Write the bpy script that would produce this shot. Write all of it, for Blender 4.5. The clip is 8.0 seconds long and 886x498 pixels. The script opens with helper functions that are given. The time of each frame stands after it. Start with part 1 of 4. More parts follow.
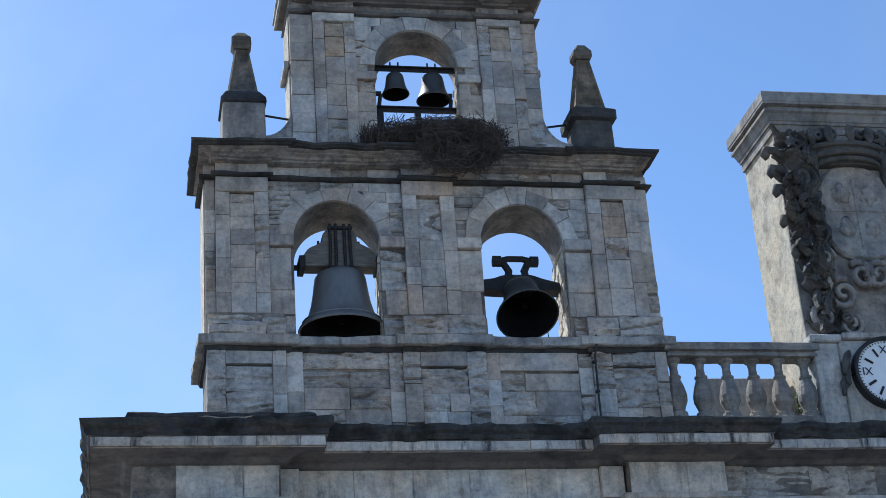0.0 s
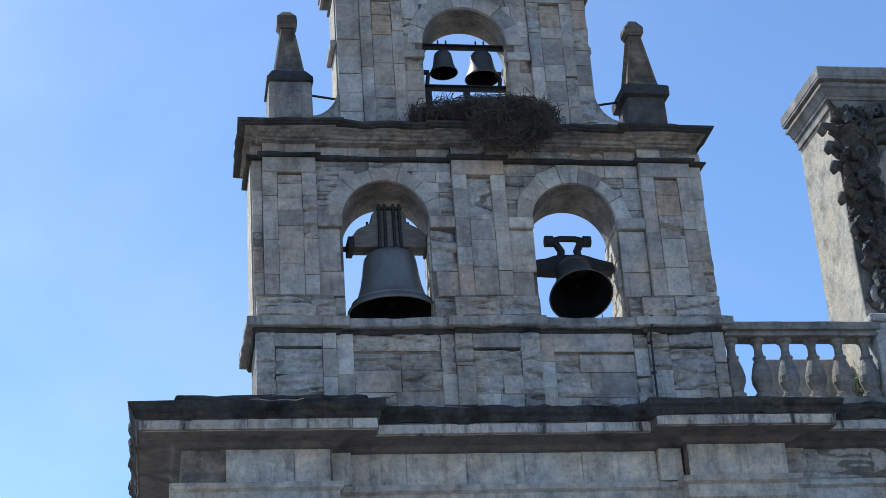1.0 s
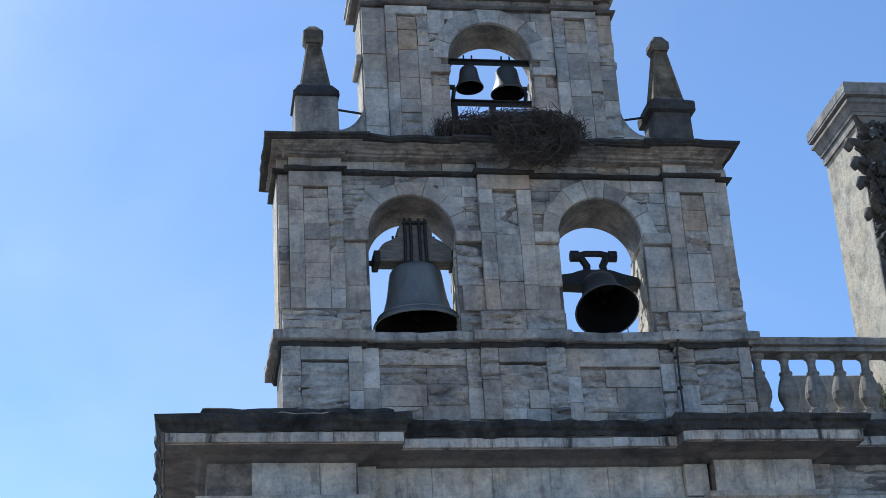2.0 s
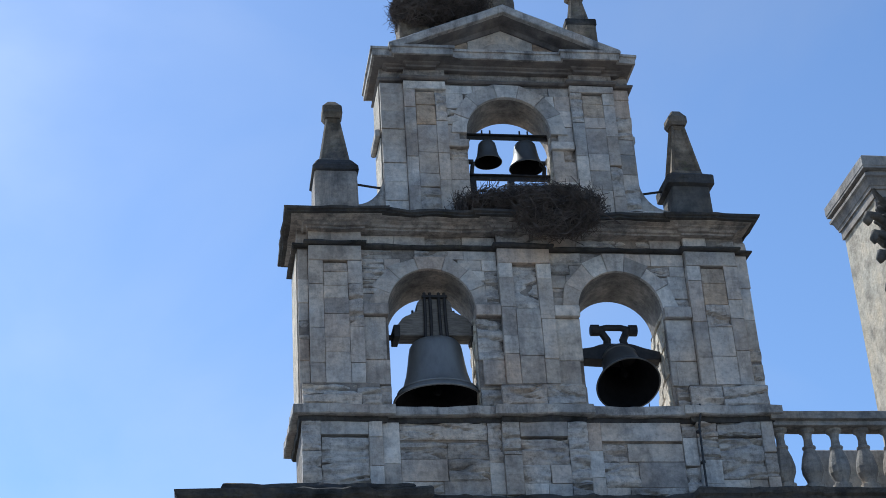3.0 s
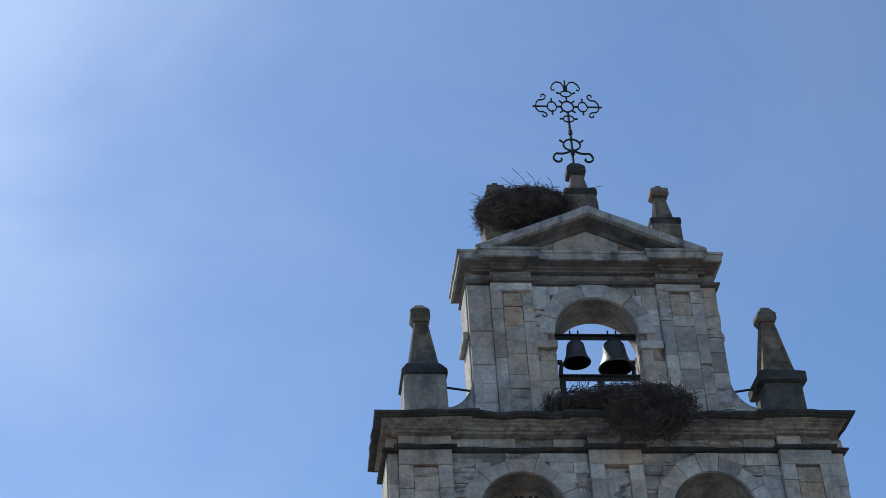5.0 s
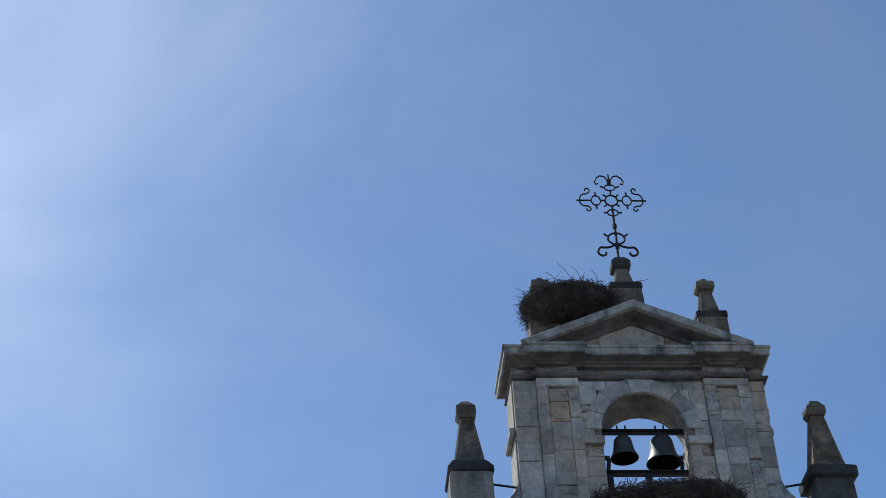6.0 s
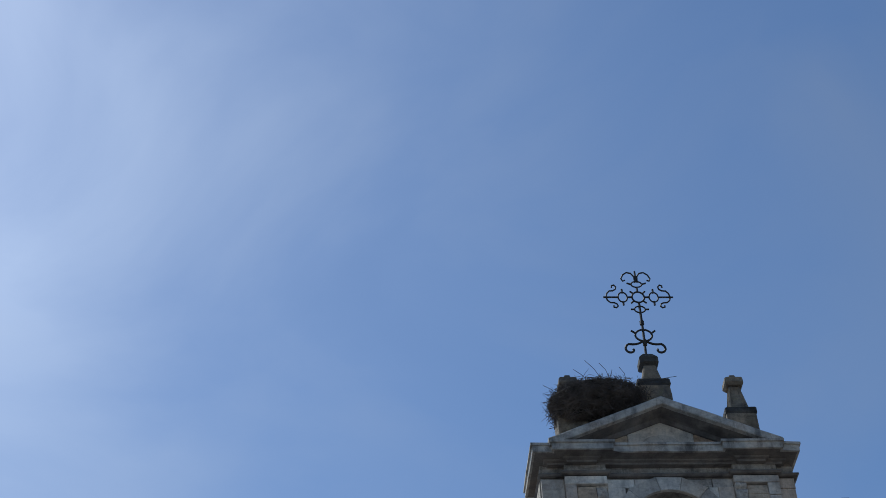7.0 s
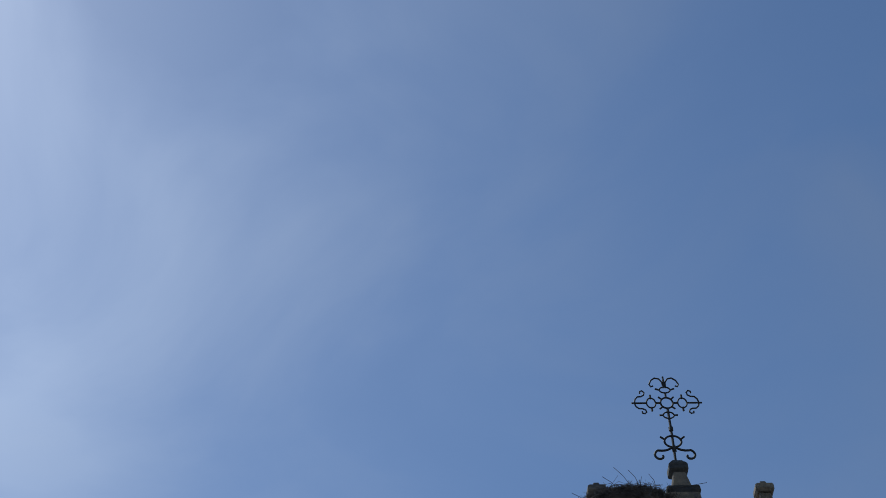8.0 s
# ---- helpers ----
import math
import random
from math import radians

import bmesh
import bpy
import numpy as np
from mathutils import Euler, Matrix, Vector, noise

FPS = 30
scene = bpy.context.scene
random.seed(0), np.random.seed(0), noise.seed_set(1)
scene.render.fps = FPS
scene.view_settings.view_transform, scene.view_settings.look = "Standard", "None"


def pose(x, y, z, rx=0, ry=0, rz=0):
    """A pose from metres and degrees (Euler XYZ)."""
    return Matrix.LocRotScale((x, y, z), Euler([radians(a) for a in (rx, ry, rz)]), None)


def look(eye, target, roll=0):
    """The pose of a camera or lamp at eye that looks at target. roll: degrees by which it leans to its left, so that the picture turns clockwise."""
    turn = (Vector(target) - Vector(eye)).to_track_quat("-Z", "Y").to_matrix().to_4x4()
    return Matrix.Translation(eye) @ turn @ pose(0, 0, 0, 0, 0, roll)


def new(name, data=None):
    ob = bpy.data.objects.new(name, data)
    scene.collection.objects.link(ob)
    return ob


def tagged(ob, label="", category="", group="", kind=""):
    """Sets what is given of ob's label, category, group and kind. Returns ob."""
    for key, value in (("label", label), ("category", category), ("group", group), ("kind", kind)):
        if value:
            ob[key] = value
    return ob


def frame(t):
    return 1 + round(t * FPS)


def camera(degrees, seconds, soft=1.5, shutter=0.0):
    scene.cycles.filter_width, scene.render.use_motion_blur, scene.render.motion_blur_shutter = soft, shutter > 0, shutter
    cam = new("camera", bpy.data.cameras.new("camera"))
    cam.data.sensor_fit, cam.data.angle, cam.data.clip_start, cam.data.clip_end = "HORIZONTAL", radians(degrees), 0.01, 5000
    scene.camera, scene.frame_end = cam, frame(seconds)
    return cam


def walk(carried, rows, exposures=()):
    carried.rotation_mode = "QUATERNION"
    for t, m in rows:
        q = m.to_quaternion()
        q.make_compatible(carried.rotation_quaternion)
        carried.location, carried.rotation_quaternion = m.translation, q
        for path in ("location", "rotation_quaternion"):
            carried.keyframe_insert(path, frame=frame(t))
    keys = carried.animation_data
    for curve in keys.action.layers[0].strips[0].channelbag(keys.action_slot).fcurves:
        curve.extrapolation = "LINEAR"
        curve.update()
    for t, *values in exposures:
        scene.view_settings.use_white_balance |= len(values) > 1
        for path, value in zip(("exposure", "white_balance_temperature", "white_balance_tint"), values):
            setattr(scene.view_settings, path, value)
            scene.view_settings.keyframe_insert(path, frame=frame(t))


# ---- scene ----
# The camera: a phone held still at head height, which tilts up along the bell gable.
# Rows: seconds, eye x, y, z, then heading, elevation and roll in degrees.
PATH = [
    (0.0, -5.071, -24.484, 1.661, 12.053, 24.329, -4.121),
    (0.2, -5.087, -24.270, 1.680, 11.880, 24.290, -4.150),
    (0.5, -5.110, -23.962, 1.706, 11.310, 24.267, -4.186),
    (1.0, -5.197, -23.876, 1.635, 10.701, 24.335, -4.042),
    (1.5, -5.245, -23.873, 1.620, 10.228, 24.478, -3.741),
    (2.8, -5.481, -23.667, 1.489, 10.123, 27.083, -3.724),
    (3.0, -5.525, -23.653, 1.488, 10.080, 27.814, -3.759),
    (3.5, -5.585, -23.673, 1.522, 9.741, 29.460, -3.778),
    (4.0, -5.632, -23.609, 1.544, 9.201, 31.228, -3.831),
    (4.5, -5.684, -23.581, 1.574, 8.435, 32.965, -3.728),
    (4.7, -5.703, -23.615, 1.561, 8.096, 33.618, -3.678),
    (6.0, -5.659, -23.654, 1.639, 5.830, 37.741, -3.116),
    (6.5, -5.644, -23.711, 1.638, 5.283, 39.278, -3.023),
    (7.0, -5.606, -23.722, 1.636, 4.755, 41.001, -2.931),
    (7.5, -5.578, -23.750, 1.655, 4.252, 42.807, -2.832),
    (8.0, -5.556, -23.743, 1.667, 3.677, 44.565, -2.791),
]


def aimed(x, y, z, heading, up, roll):
    h, u = radians(heading), radians(up)
    ahead = Vector((math.sin(h) * math.cos(u), math.cos(h) * math.cos(u), math.sin(u)))
    eye = Vector((x, y, z))
    return look(eye, eye + 10 * ahead, roll)


cam = camera(29, 8.0, soft=0.7)
walk(cam, [(t, aimed(*row)) for t, *row in PATH],
     exposures=[(0.0, 0.29, 5590, 7), (1.5, 0.28, 5590, 7), (3.0, 0.22, 5700, 7), (4.5, 0.01, 5790, 6), (6.0, -0.28, 5740, 5), (7.0, -0.47, 5720, 5), (8.0, -0.72, 5700, 5)])

# ---- world and sun: the sun stands behind the gable, high up to its left ----
SUN_HEADING, SUN_UP = -36.0, 50.0
sky_world = bpy.data.worlds.new("sky")
scene.world = sky_world
sky_world.use_nodes = True
wt = sky_world.node_tree
wt.nodes.clear()
sky = wt.nodes.new("ShaderNodeTexSky")
sky.sky_type = 'NISHITA'
sky.sun_disc = False
sky.sun_elevation = radians(SUN_UP)
sky.sun_rotation = radians(SUN_HEADING)
sky.altitude = 800
sky.air_density = 1.0
sky.dust_density = 0.65
sky.ozone_density = 3.0
back = wt.nodes.new("ShaderNodeBackground")
back.inputs["Strength"].default_value = 0.14
out = wt.nodes.new("ShaderNodeOutputWorld")
# a veil of thin high cloud
where = wt.nodes.new("ShaderNodeTexCoord")
stretch = wt.nodes.new("ShaderNodeMapping")
stretch.inputs["Scale"].default_value = (2.0, 2.6, 2.2)
stretch.inputs["Rotation"].default_value = (0.3, 0.5, 0.9)
cloud = wt.nodes.new("ShaderNodeTexNoise")
cloud.inputs["Scale"].default_value, cloud.inputs["Detail"].default_value, cloud.inputs["Roughness"].default_value = 2.1, 9.0, 0.5
cloud.inputs["Distortion"].default_value = 0.5
veil = wt.nodes.new("ShaderNodeMapRange")
veil.inputs["From Min"].default_value, veil.inputs["From Max"].default_value = 0.42, 0.8
veil.inputs["To Min"].default_value, veil.inputs["To Max"].default_value = 0.0, 0.22
grey = wt.nodes.new("ShaderNodeRGBToBW")
lift = wt.nodes.new("ShaderNodeMath")
lift.operation = 'MULTIPLY'
lift.inputs[1].default_value = 1.65
blend = wt.nodes.new("ShaderNodeMix")
blend.data_type = 'RGBA'
wt.links.new(where.outputs["Generated"], stretch.inputs["Vector"])
wt.links.new(stretch.outputs[0], cloud.inputs["Vector"])
wt.links.new(cloud.outputs["Fac"], veil.inputs["Value"])
wt.links.new(sky.outputs[0], grey.inputs[0])
wt.links.new(grey.outputs[0], lift.inputs[0])
wt.links.new(veil.outputs[0], blend.inputs[0])
wt.links.new(sky.outputs[0], blend.inputs[6])
wt.links.new(lift.outputs[0], blend.inputs[7])
# the bright aureole that haze makes round the sun
toward = wt.nodes.new("ShaderNodeVectorMath")
toward.operation = 'DOT_PRODUCT'
toward.inputs[1].default_value = (math.sin(radians(SUN_HEADING)) * math.cos(radians(SUN_UP)), math.cos(radians(SUN_HEADING)) * math.cos(radians(SUN_UP)), math.sin(radians(SUN_UP)))
above = wt.nodes.new("ShaderNodeMath")
above.operation = 'MAXIMUM'
above.inputs[1].default_value = 0.0
fall = wt.nodes.new("ShaderNodeMath")
fall.operation = 'POWER'
fall.inputs[1].default_value = 16.0
wisps = wt.nodes.new("ShaderNodeMapRange")
wisps.inputs["From Min"].default_value, wisps.inputs["From Max"].default_value = 0.35, 0.65
wisps.inputs["To Min"].default_value, wisps.inputs["To Max"].default_value = 1.1, 4.1
glow = wt.nodes.new("ShaderNodeMath")
glow.operation = 'MULTIPLY'
whole = wt.nodes.new("ShaderNodeMix")
whole.data_type, whole.blend_type = 'RGBA', 'ADD'
whole.inputs[0].default_value = 1.0
wt.links.new(where.outputs["Generated"], toward.inputs[0])
wt.links.new(toward.outputs["Value"], above.inputs[0])
wt.links.new(above.outputs[0], fall.inputs[0])
wt.links.new(cloud.outputs["Fac"], wisps.inputs["Value"])
wt.links.new(fall.outputs[0], glow.inputs[0])
wt.links.new(wisps.outputs[0], glow.inputs[1])
wt.links.new(blend.outputs[2], whole.inputs[6])
wt.links.new(glow.outputs[0], whole.inputs[7])
wt.links.new(whole.outputs[2], back.inputs["Color"])
wt.links.new(back.outputs[0], out.inputs["Surface"])

lamp = bpy.data.lights.new("sun", 'SUN')
lamp.energy, lamp.angle, lamp.color = 5.0, radians(0.53), (1.0, 0.94, 0.84)
sun = new("sun", lamp)
sun_way = Vector((math.sin(radians(SUN_HEADING)) * math.cos(radians(SUN_UP)),
                  math.cos(radians(SUN_HEADING)) * math.cos(radians(SUN_UP)), math.sin(radians(SUN_UP))))
sun.matrix_world = look(sun_way * 60, (0, 0, 0))

# ---- materials ----


class Nodes:
    """A small node-tree writer."""

    def __init__(self, name):
        self.material = bpy.data.materials.new(name)
        self.material.use_nodes = True
        self.tree = self.material.node_tree
        self.tree.nodes.clear()
        self.shader = self.add("ShaderNodeBsdfPrincipled")
        end = self.add("ShaderNodeOutputMaterial")
        self.link(self.shader.outputs[0], end.inputs["Surface"])

    def add(self, kind):
        return self.tree.nodes.new(kind)

    def link(self, a, b):
        self.tree.links.new(a, b)

    def noise(self, scale, detail=5.0, rough=0.6, stretch=(1, 1, 1)):
        where = self.add("ShaderNodeNewGeometry")
        mapping = self.add("ShaderNodeMapping")
        mapping.inputs["Scale"].default_value = stretch
        tex = self.add("ShaderNodeTexNoise")
        tex.inputs["Scale"].default_value = scale
        tex.inputs["Detail"].default_value = detail
        tex.inputs["Roughness"].default_value = rough
        self.link(where.outputs["Position"], mapping.inputs["Vector"])
        self.link(mapping.outputs[0], tex.inputs["Vector"])
        return tex.outputs["Fac"]

    def ramp(self, fac, stops):
        node = self.add("ShaderNodeValToRGB")
        el = node.color_ramp.elements
        while len(el) < len(stops):
            el.new(0.5)
        for e, (pos, col) in zip(el, stops):
            e.position = pos
            e.color = (*col, 1) if len(col) == 3 else col
        self.link(fac, node.inputs[0])
        return node.outputs[0]

    def mix(self, fac, a, b, how='MIX'):
        node = self.add("ShaderNodeMix")
        node.data_type, node.blend_type = 'RGBA', how
        if isinstance(fac, (int, float)):
            node.inputs[0].default_value = fac
        else:
            self.link(fac, node.inputs[0])
        for socket, value in ((node.inputs[6], a), (node.inputs[7], b)):
            if isinstance(value, tuple):
                socket.default_value = (*value, 1)
            else:
                self.link(value, socket)
        return node.outputs[2]

    def bump(self, fac, strength, distance):
        node = self.add("ShaderNodeBump")
        node.inputs["Strength"].default_value = strength
        node.inputs["Distance"].default_value = distance
        self.link(fac, node.inputs["Height"])
        if self.shader.inputs["Normal"].links:
            self.link(self.shader.inputs["Normal"].links[0].from_socket, node.inputs["Normal"])
        self.link(node.outputs[0], self.shader.inputs["Normal"])

    def colour(self, value, rough=0.9, metal=0.0):
        if isinstance(value, tuple):
            self.shader.inputs["Base Color"].default_value = (*value, 1)
        else:
            self.link(value, self.shader.inputs["Base Color"])
        self.shader.inputs["Roughness"].default_value = rough
        self.shader.inputs["Metallic"].default_value = metal
        return self.material


def g(v):
    return (v, v, v)


def stone_material(name, palette, soot=0.5, streak=0.35, per_piece=True, moss=0.0, bedding=0.35, grain=0.55, brown=0.8):
    """Weathered sandstone: each block has a tone of its own, then grain, stains, rain streaks and soot."""
    n = Nodes(name)
    if per_piece:
        tone = n.add("ShaderNodeObjectInfo").outputs["Random"]
    else:
        tone = n.ramp(n.noise(1.3, 3), [(0.3, g(0.0)), (0.7, g(1.0))])
    steps = [(i / max(1, len(palette) - 1), c) for i, c in enumerate(palette)]
    base = n.ramp(tone, steps)
    base = n.mix(0.7, base, n.ramp(n.noise(2.6, 7, 0.68), [(0.3, (0.42, 0.43, 0.46)), (0.5, g(0.95)), (0.72, (1.45, 1.38, 1.28))]), 'MULTIPLY')
    base = n.mix(grain, base, n.ramp(n.noise(13, 8, 0.75), [(0.32, g(0.4)), (0.48, g(0.98)), (0.7, g(1.4))]), 'MULTIPLY')
    tint = n.ramp(n.noise(0.7, 5, 0.6), [(0.42, (1.0, 1.0, 1.0)), (0.62, (1.16, 0.99, 0.82))])
    base = n.mix(brown, base, tint, 'MULTIPLY')
    layers = n.ramp(n.noise(3.0, 7, 0.7, (0.9, 0.9, 4.2)), [(0.36, g(0.35)), (0.5, g(1.0)), (0.7, g(1.25))])
    base = n.mix(bedding, base, layers, 'MULTIPLY')
    lines = n.ramp(n.noise(1.6, 7, 0.72, (2.6, 2.6, 0.45)), [(0.5, g(0.0)), (0.64, g(1.0))])
    base = n.mix(n.mix(streak, g(0.0), lines), base, (0.03, 0.03, 0.034))
    patches = n.ramp(n.noise(1.1, 8, 0.75), [(0.52, g(0.0)), (0.62, g(1.0))])
    base = n.mix(n.mix(soot, g(0.0), patches), base, (0.05, 0.05, 0.055))
    if moss:
        spots = n.ramp(n.noise(6.0, 6, 0.75), [(0.56, g(0.0)), (0.68, g(moss))])
        base = n.mix(spots, base, (0.13, 0.12, 0.05))
    if bedding > 0.18:
        n.bump(n.noise(3.0, 7, 0.7, (0.9, 0.9, 4.2)), 0.2 + bedding, 0.05)
    n.bump(n.noise(6, 8, 0.75), 0.4 + 0.5 * grain, 0.035)
    n.bump(n.noise(38, 6, 0.7), 0.6, 0.012)
    return n.colour(base, 0.95)


GREYS = [(0.28, 0.268, 0.255), (0.58, 0.56, 0.53), (0.42, 0.375, 0.33), (0.4, 0.385, 0.365), (0.64, 0.62, 0.59), (0.48, 0.45, 0.42), (0.33, 0.305, 0.285), (0.6, 0.57, 0.53), (0.46, 0.39, 0.335), (0.5, 0.48, 0.455)]
stone_block = stone_material("ashlar_stone", GREYS, 0.32, 0.3, bedding=0.16, grain=0.5)
stone_tan = stone_material("tan_ashlar", [(0.42, 0.31, 0.225), (0.42, 0.36, 0.295), (0.45, 0.345, 0.25)], 0.3, 0.3, bedding=0.3, grain=0.7)
stone_light = stone_material("light_ashlar", [(0.58, 0.55, 0.51), (0.68, 0.66, 0.63), (0.55, 0.535, 0.51), (0.64, 0.6, 0.555), (0.71, 0.69, 0.66)], 0.18, 0.45, bedding=0.1)
stone_rough = stone_material("rubble_stone", [(0.35, 0.332, 0.312), (0.53, 0.505, 0.475), (0.44, 0.395, 0.355)], 0.36, 0.2, bedding=0.42, grain=0.8)
stone_mould = stone_material("moulded_stone", [(0.3, 0.288, 0.272), (0.45, 0.432, 0.405), (0.34, 0.3, 0.268)], 0.55, 0.55, False, bedding=0.15, grain=0.5, brown=0.4)
# underside stone: stains, plus the shade below overhangs darkened into the tone
stone_soffit = stone_material("stained_shade_soffit_stone", [(0.12, 0.11, 0.105), (0.18, 0.166, 0.158), (0.15, 0.132, 0.124)], 0.5, 0.2, False, bedding=0.1, grain=0.4, brown=0.5)
stone_cornice = stone_material("stained_cornice_stone", [(0.24, 0.215, 0.195), (0.38, 0.35, 0.318), (0.29, 0.245, 0.215)], 0.6, 0.55, False, bedding=0.5, grain=0.6, brown=0.6)
# soot on the cornice tops; its black also paints shade under ledges
stone_black = stone_material("soot_and_shade_stone", [(0.008, 0.008, 0.008), (0.075, 0.072, 0.068), (0.018, 0.018, 0.018)], 0.8, 0.7, False, 0.25, bedding=0.6, grain=0.9)
stone_core = stone_material("mortar_and_rubble", [(0.17, 0.152, 0.136), (0.31, 0.28, 0.25)], 0.5, 0.3, False, bedding=0.3, grain=0.7)
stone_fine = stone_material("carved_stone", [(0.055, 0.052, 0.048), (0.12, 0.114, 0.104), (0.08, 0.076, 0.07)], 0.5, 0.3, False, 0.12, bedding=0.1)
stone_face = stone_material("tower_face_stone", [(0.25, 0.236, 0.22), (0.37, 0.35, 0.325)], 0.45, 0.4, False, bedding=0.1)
stone_top = stone_material("tower_cornice_stone", [(0.23, 0.215, 0.198), (0.32, 0.3, 0.275)], 0.4, 0.4, False, bedding=0.05, grain=0.3)
stone_baluster = stone_material("baluster_stone", [(0.22, 0.21, 0.2), (0.31, 0.3, 0.28)], 0.4, 0.4, False, bedding=0.2)
# stones for sunny faces: part of the sunlight is in their pale, warm colour
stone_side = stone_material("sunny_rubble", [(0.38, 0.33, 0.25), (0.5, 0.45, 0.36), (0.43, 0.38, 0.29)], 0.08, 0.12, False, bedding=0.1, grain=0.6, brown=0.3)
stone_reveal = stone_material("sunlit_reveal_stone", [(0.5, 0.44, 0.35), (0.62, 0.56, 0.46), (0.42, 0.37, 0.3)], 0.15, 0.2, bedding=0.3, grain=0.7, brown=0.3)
stone_stained = stone_material("rain_stained_stone", [(0.42, 0.395, 0.365), (0.54, 0.525, 0.5), (0.46, 0.42, 0.385)], 0.35, 0.95, bedding=0.1)
stone_pale = stone_material("pale_limestone", [(0.43, 0.42, 0.395), (0.54, 0.52, 0.49)], 0.25, 0.35, False, bedding=0.15)
stone_obelisk = stone_material("lichened_stone", [(0.12, 0.103, 0.08), (0.24, 0.207, 0.163), (0.16, 0.135, 0.106)], 0.6, 0.4, False, 0.5, bedding=0.3, grain=0.7)


def bronze_material(name="old_bronze", tone=1.0):
    n = Nodes(name)
    base = n.ramp(n.noise(3, 6, 0.65, (1, 1, 0.4)), [(p, tuple(c * tone for c in rgb)) for p, rgb in ((0.3, (0.13, 0.128, 0.124)), (0.55, (0.2, 0.198, 0.192)), (0.75, (0.22, 0.232, 0.216)))])
    n.bump(n.noise(30, 4), 0.2, 0.004)
    return n.colour(base, 0.5, 0.4)


def plain_material(name, dark, light, scale, rough, metal=0.0, stretch=(1, 1, 1)):
    n = Nodes(name)
    base = n.ramp(n.noise(scale, 6, 0.65, stretch), [(0.3, dark), (0.7, light)])
    n.bump(n.noise(scale * 3, 5, 0.65, stretch), 0.35, 0.01)
    return n.colour(base, rough, metal)


bronze = bronze_material()
bronze_dark = bronze_material("dark_bronze", 0.45)
# near-black colour stands in for the shade inside the bells, clappers included
bronze_inside = plain_material("shade_black_bronze", (0.004, 0.004, 0.005), (0.01, 0.01, 0.011), 6, 1.0)
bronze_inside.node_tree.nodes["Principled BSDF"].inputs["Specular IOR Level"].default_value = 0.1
iron = plain_material("rusted_iron", (0.018, 0.018, 0.02), (0.05, 0.045, 0.042), 9, 0.7, 0.4)
old_wood = plain_material("weathered_wood", (0.075, 0.066, 0.058), (0.24, 0.215, 0.185), 5, 0.9, 0.0, (1, 4, 6))
twig_dark = plain_material("dry_twigs", (0.02, 0.015, 0.014), (0.15, 0.12, 0.1), 5, 0.95)
twig_core = plain_material("packed_nest_mud", (0.015, 0.013, 0.012), (0.05, 0.045, 0.04), 6, 1.0)
leaf_green = plain_material("green_leaves", (0.045, 0.085, 0.016), (0.12, 0.18, 0.035), 8, 0.7)
dial_white = plain_material("enamel_dial", (0.74, 0.75, 0.76), (0.84, 0.85, 0.86), 3, 0.4)
dial_black = plain_material("black_paint", (0.012, 0.012, 0.014), (0.025, 0.025, 0.028), 6, 0.5)
slab_paving = plain_material("square_paving", (0.15, 0.145, 0.136), (0.25, 0.24, 0.222), 0.8, 0.9)
roof_tile = plain_material("roof_mortar", (0.1, 0.095, 0.09), (0.18, 0.17, 0.155), 2.5, 0.95)

# ---- building helpers ----
LEVEL = 14.65   # the top of the belfry cornice above the square; all heights below are given from it


def thing(name, base, label, category, group="", kind=""):
    ob = new(name)
    ob.location = (base[0], base[1], base[2] + LEVEL)
    return tagged(ob, label, category, group, kind)


def origin_of(ob):
    p = Vector((0, 0, 0))
    while ob is not None:
        p += ob.location
        ob = ob.parent
    return p


def part(name, bm, material, parent=None, label="", smooth=False):
    """Links a bmesh, in gable coordinates, as one mesh object under a thing or a part."""
    me = bpy.data.meshes.new(name)
    bmesh.ops.recalc_face_normals(bm, faces=bm.faces[:])
    shift = Vector((0, 0, LEVEL)) - origin_of(parent)
    for v in bm.verts:
        v.co += shift
    if smooth:
        for f in bm.faces:
            f.smooth = True
    bm.to_mesh(me)
    bm.free()
    me.materials.append(material)
    ob = new(name, me)
    ob.parent = parent
    return tagged(ob, label) if label else ob


def box(x0, x1, y0, y1, z0, z1, bevel=0.0, bm=None, segments=1):
    own = bmesh.new()
    v = [own.verts.new((x, y, z)) for x in (x0, x1) for y in (y0, y1) for z in (z0, z1)]
    for a, b, c, d in ((0, 1, 3, 2), (4, 6, 7, 5), (0, 4, 5, 1), (2, 3, 7, 6), (0, 2, 6, 4), (1, 5, 7, 3)):
        own.faces.new((v[a], v[b], v[c], v[d]))
    if bevel:
        bmesh.ops.bevel(own, geom=own.edges[:], offset=bevel, segments=segments, affect='EDGES')
    return merged(bm, own)


def merged(bm, own):
    if bm is None:
        return own
    me = bpy.data.meshes.new("t")
    own.to_mesh(me)
    own.free()
    bm.from_mesh(me)
    bpy.data.meshes.remove(me)
    return bm


def lathe(profile, centre, steps=24, bm=None, turn=None, squeeze=1.0, open_end=False, ends=True):
    """profile: (radius, height) from one end to the other; turn: a matrix about the centre."""
    own = bmesh.new()
    rings = []
    for r, h in profile:
        ring = []
        for i in range(steps):
            a = 2 * math.pi * i / steps
            p = Vector((r * math.cos(a), r * squeeze * math.sin(a), h))
            if turn is not None:
                p = turn @ p
            ring.append(own.verts.new(p + Vector(centre)))
        rings.append(ring)
    for a, b in zip(rings, rings[1:]):
        for i in range(steps):
            j = (i + 1) % steps
            own.faces.new((a[i], a[j], b[j], b[i]))
    for ring in ((rings[-1:] if open_end else (rings[0], rings[-1])) if ends else ()):
        own.faces.new(ring)
    return merged(bm, own)


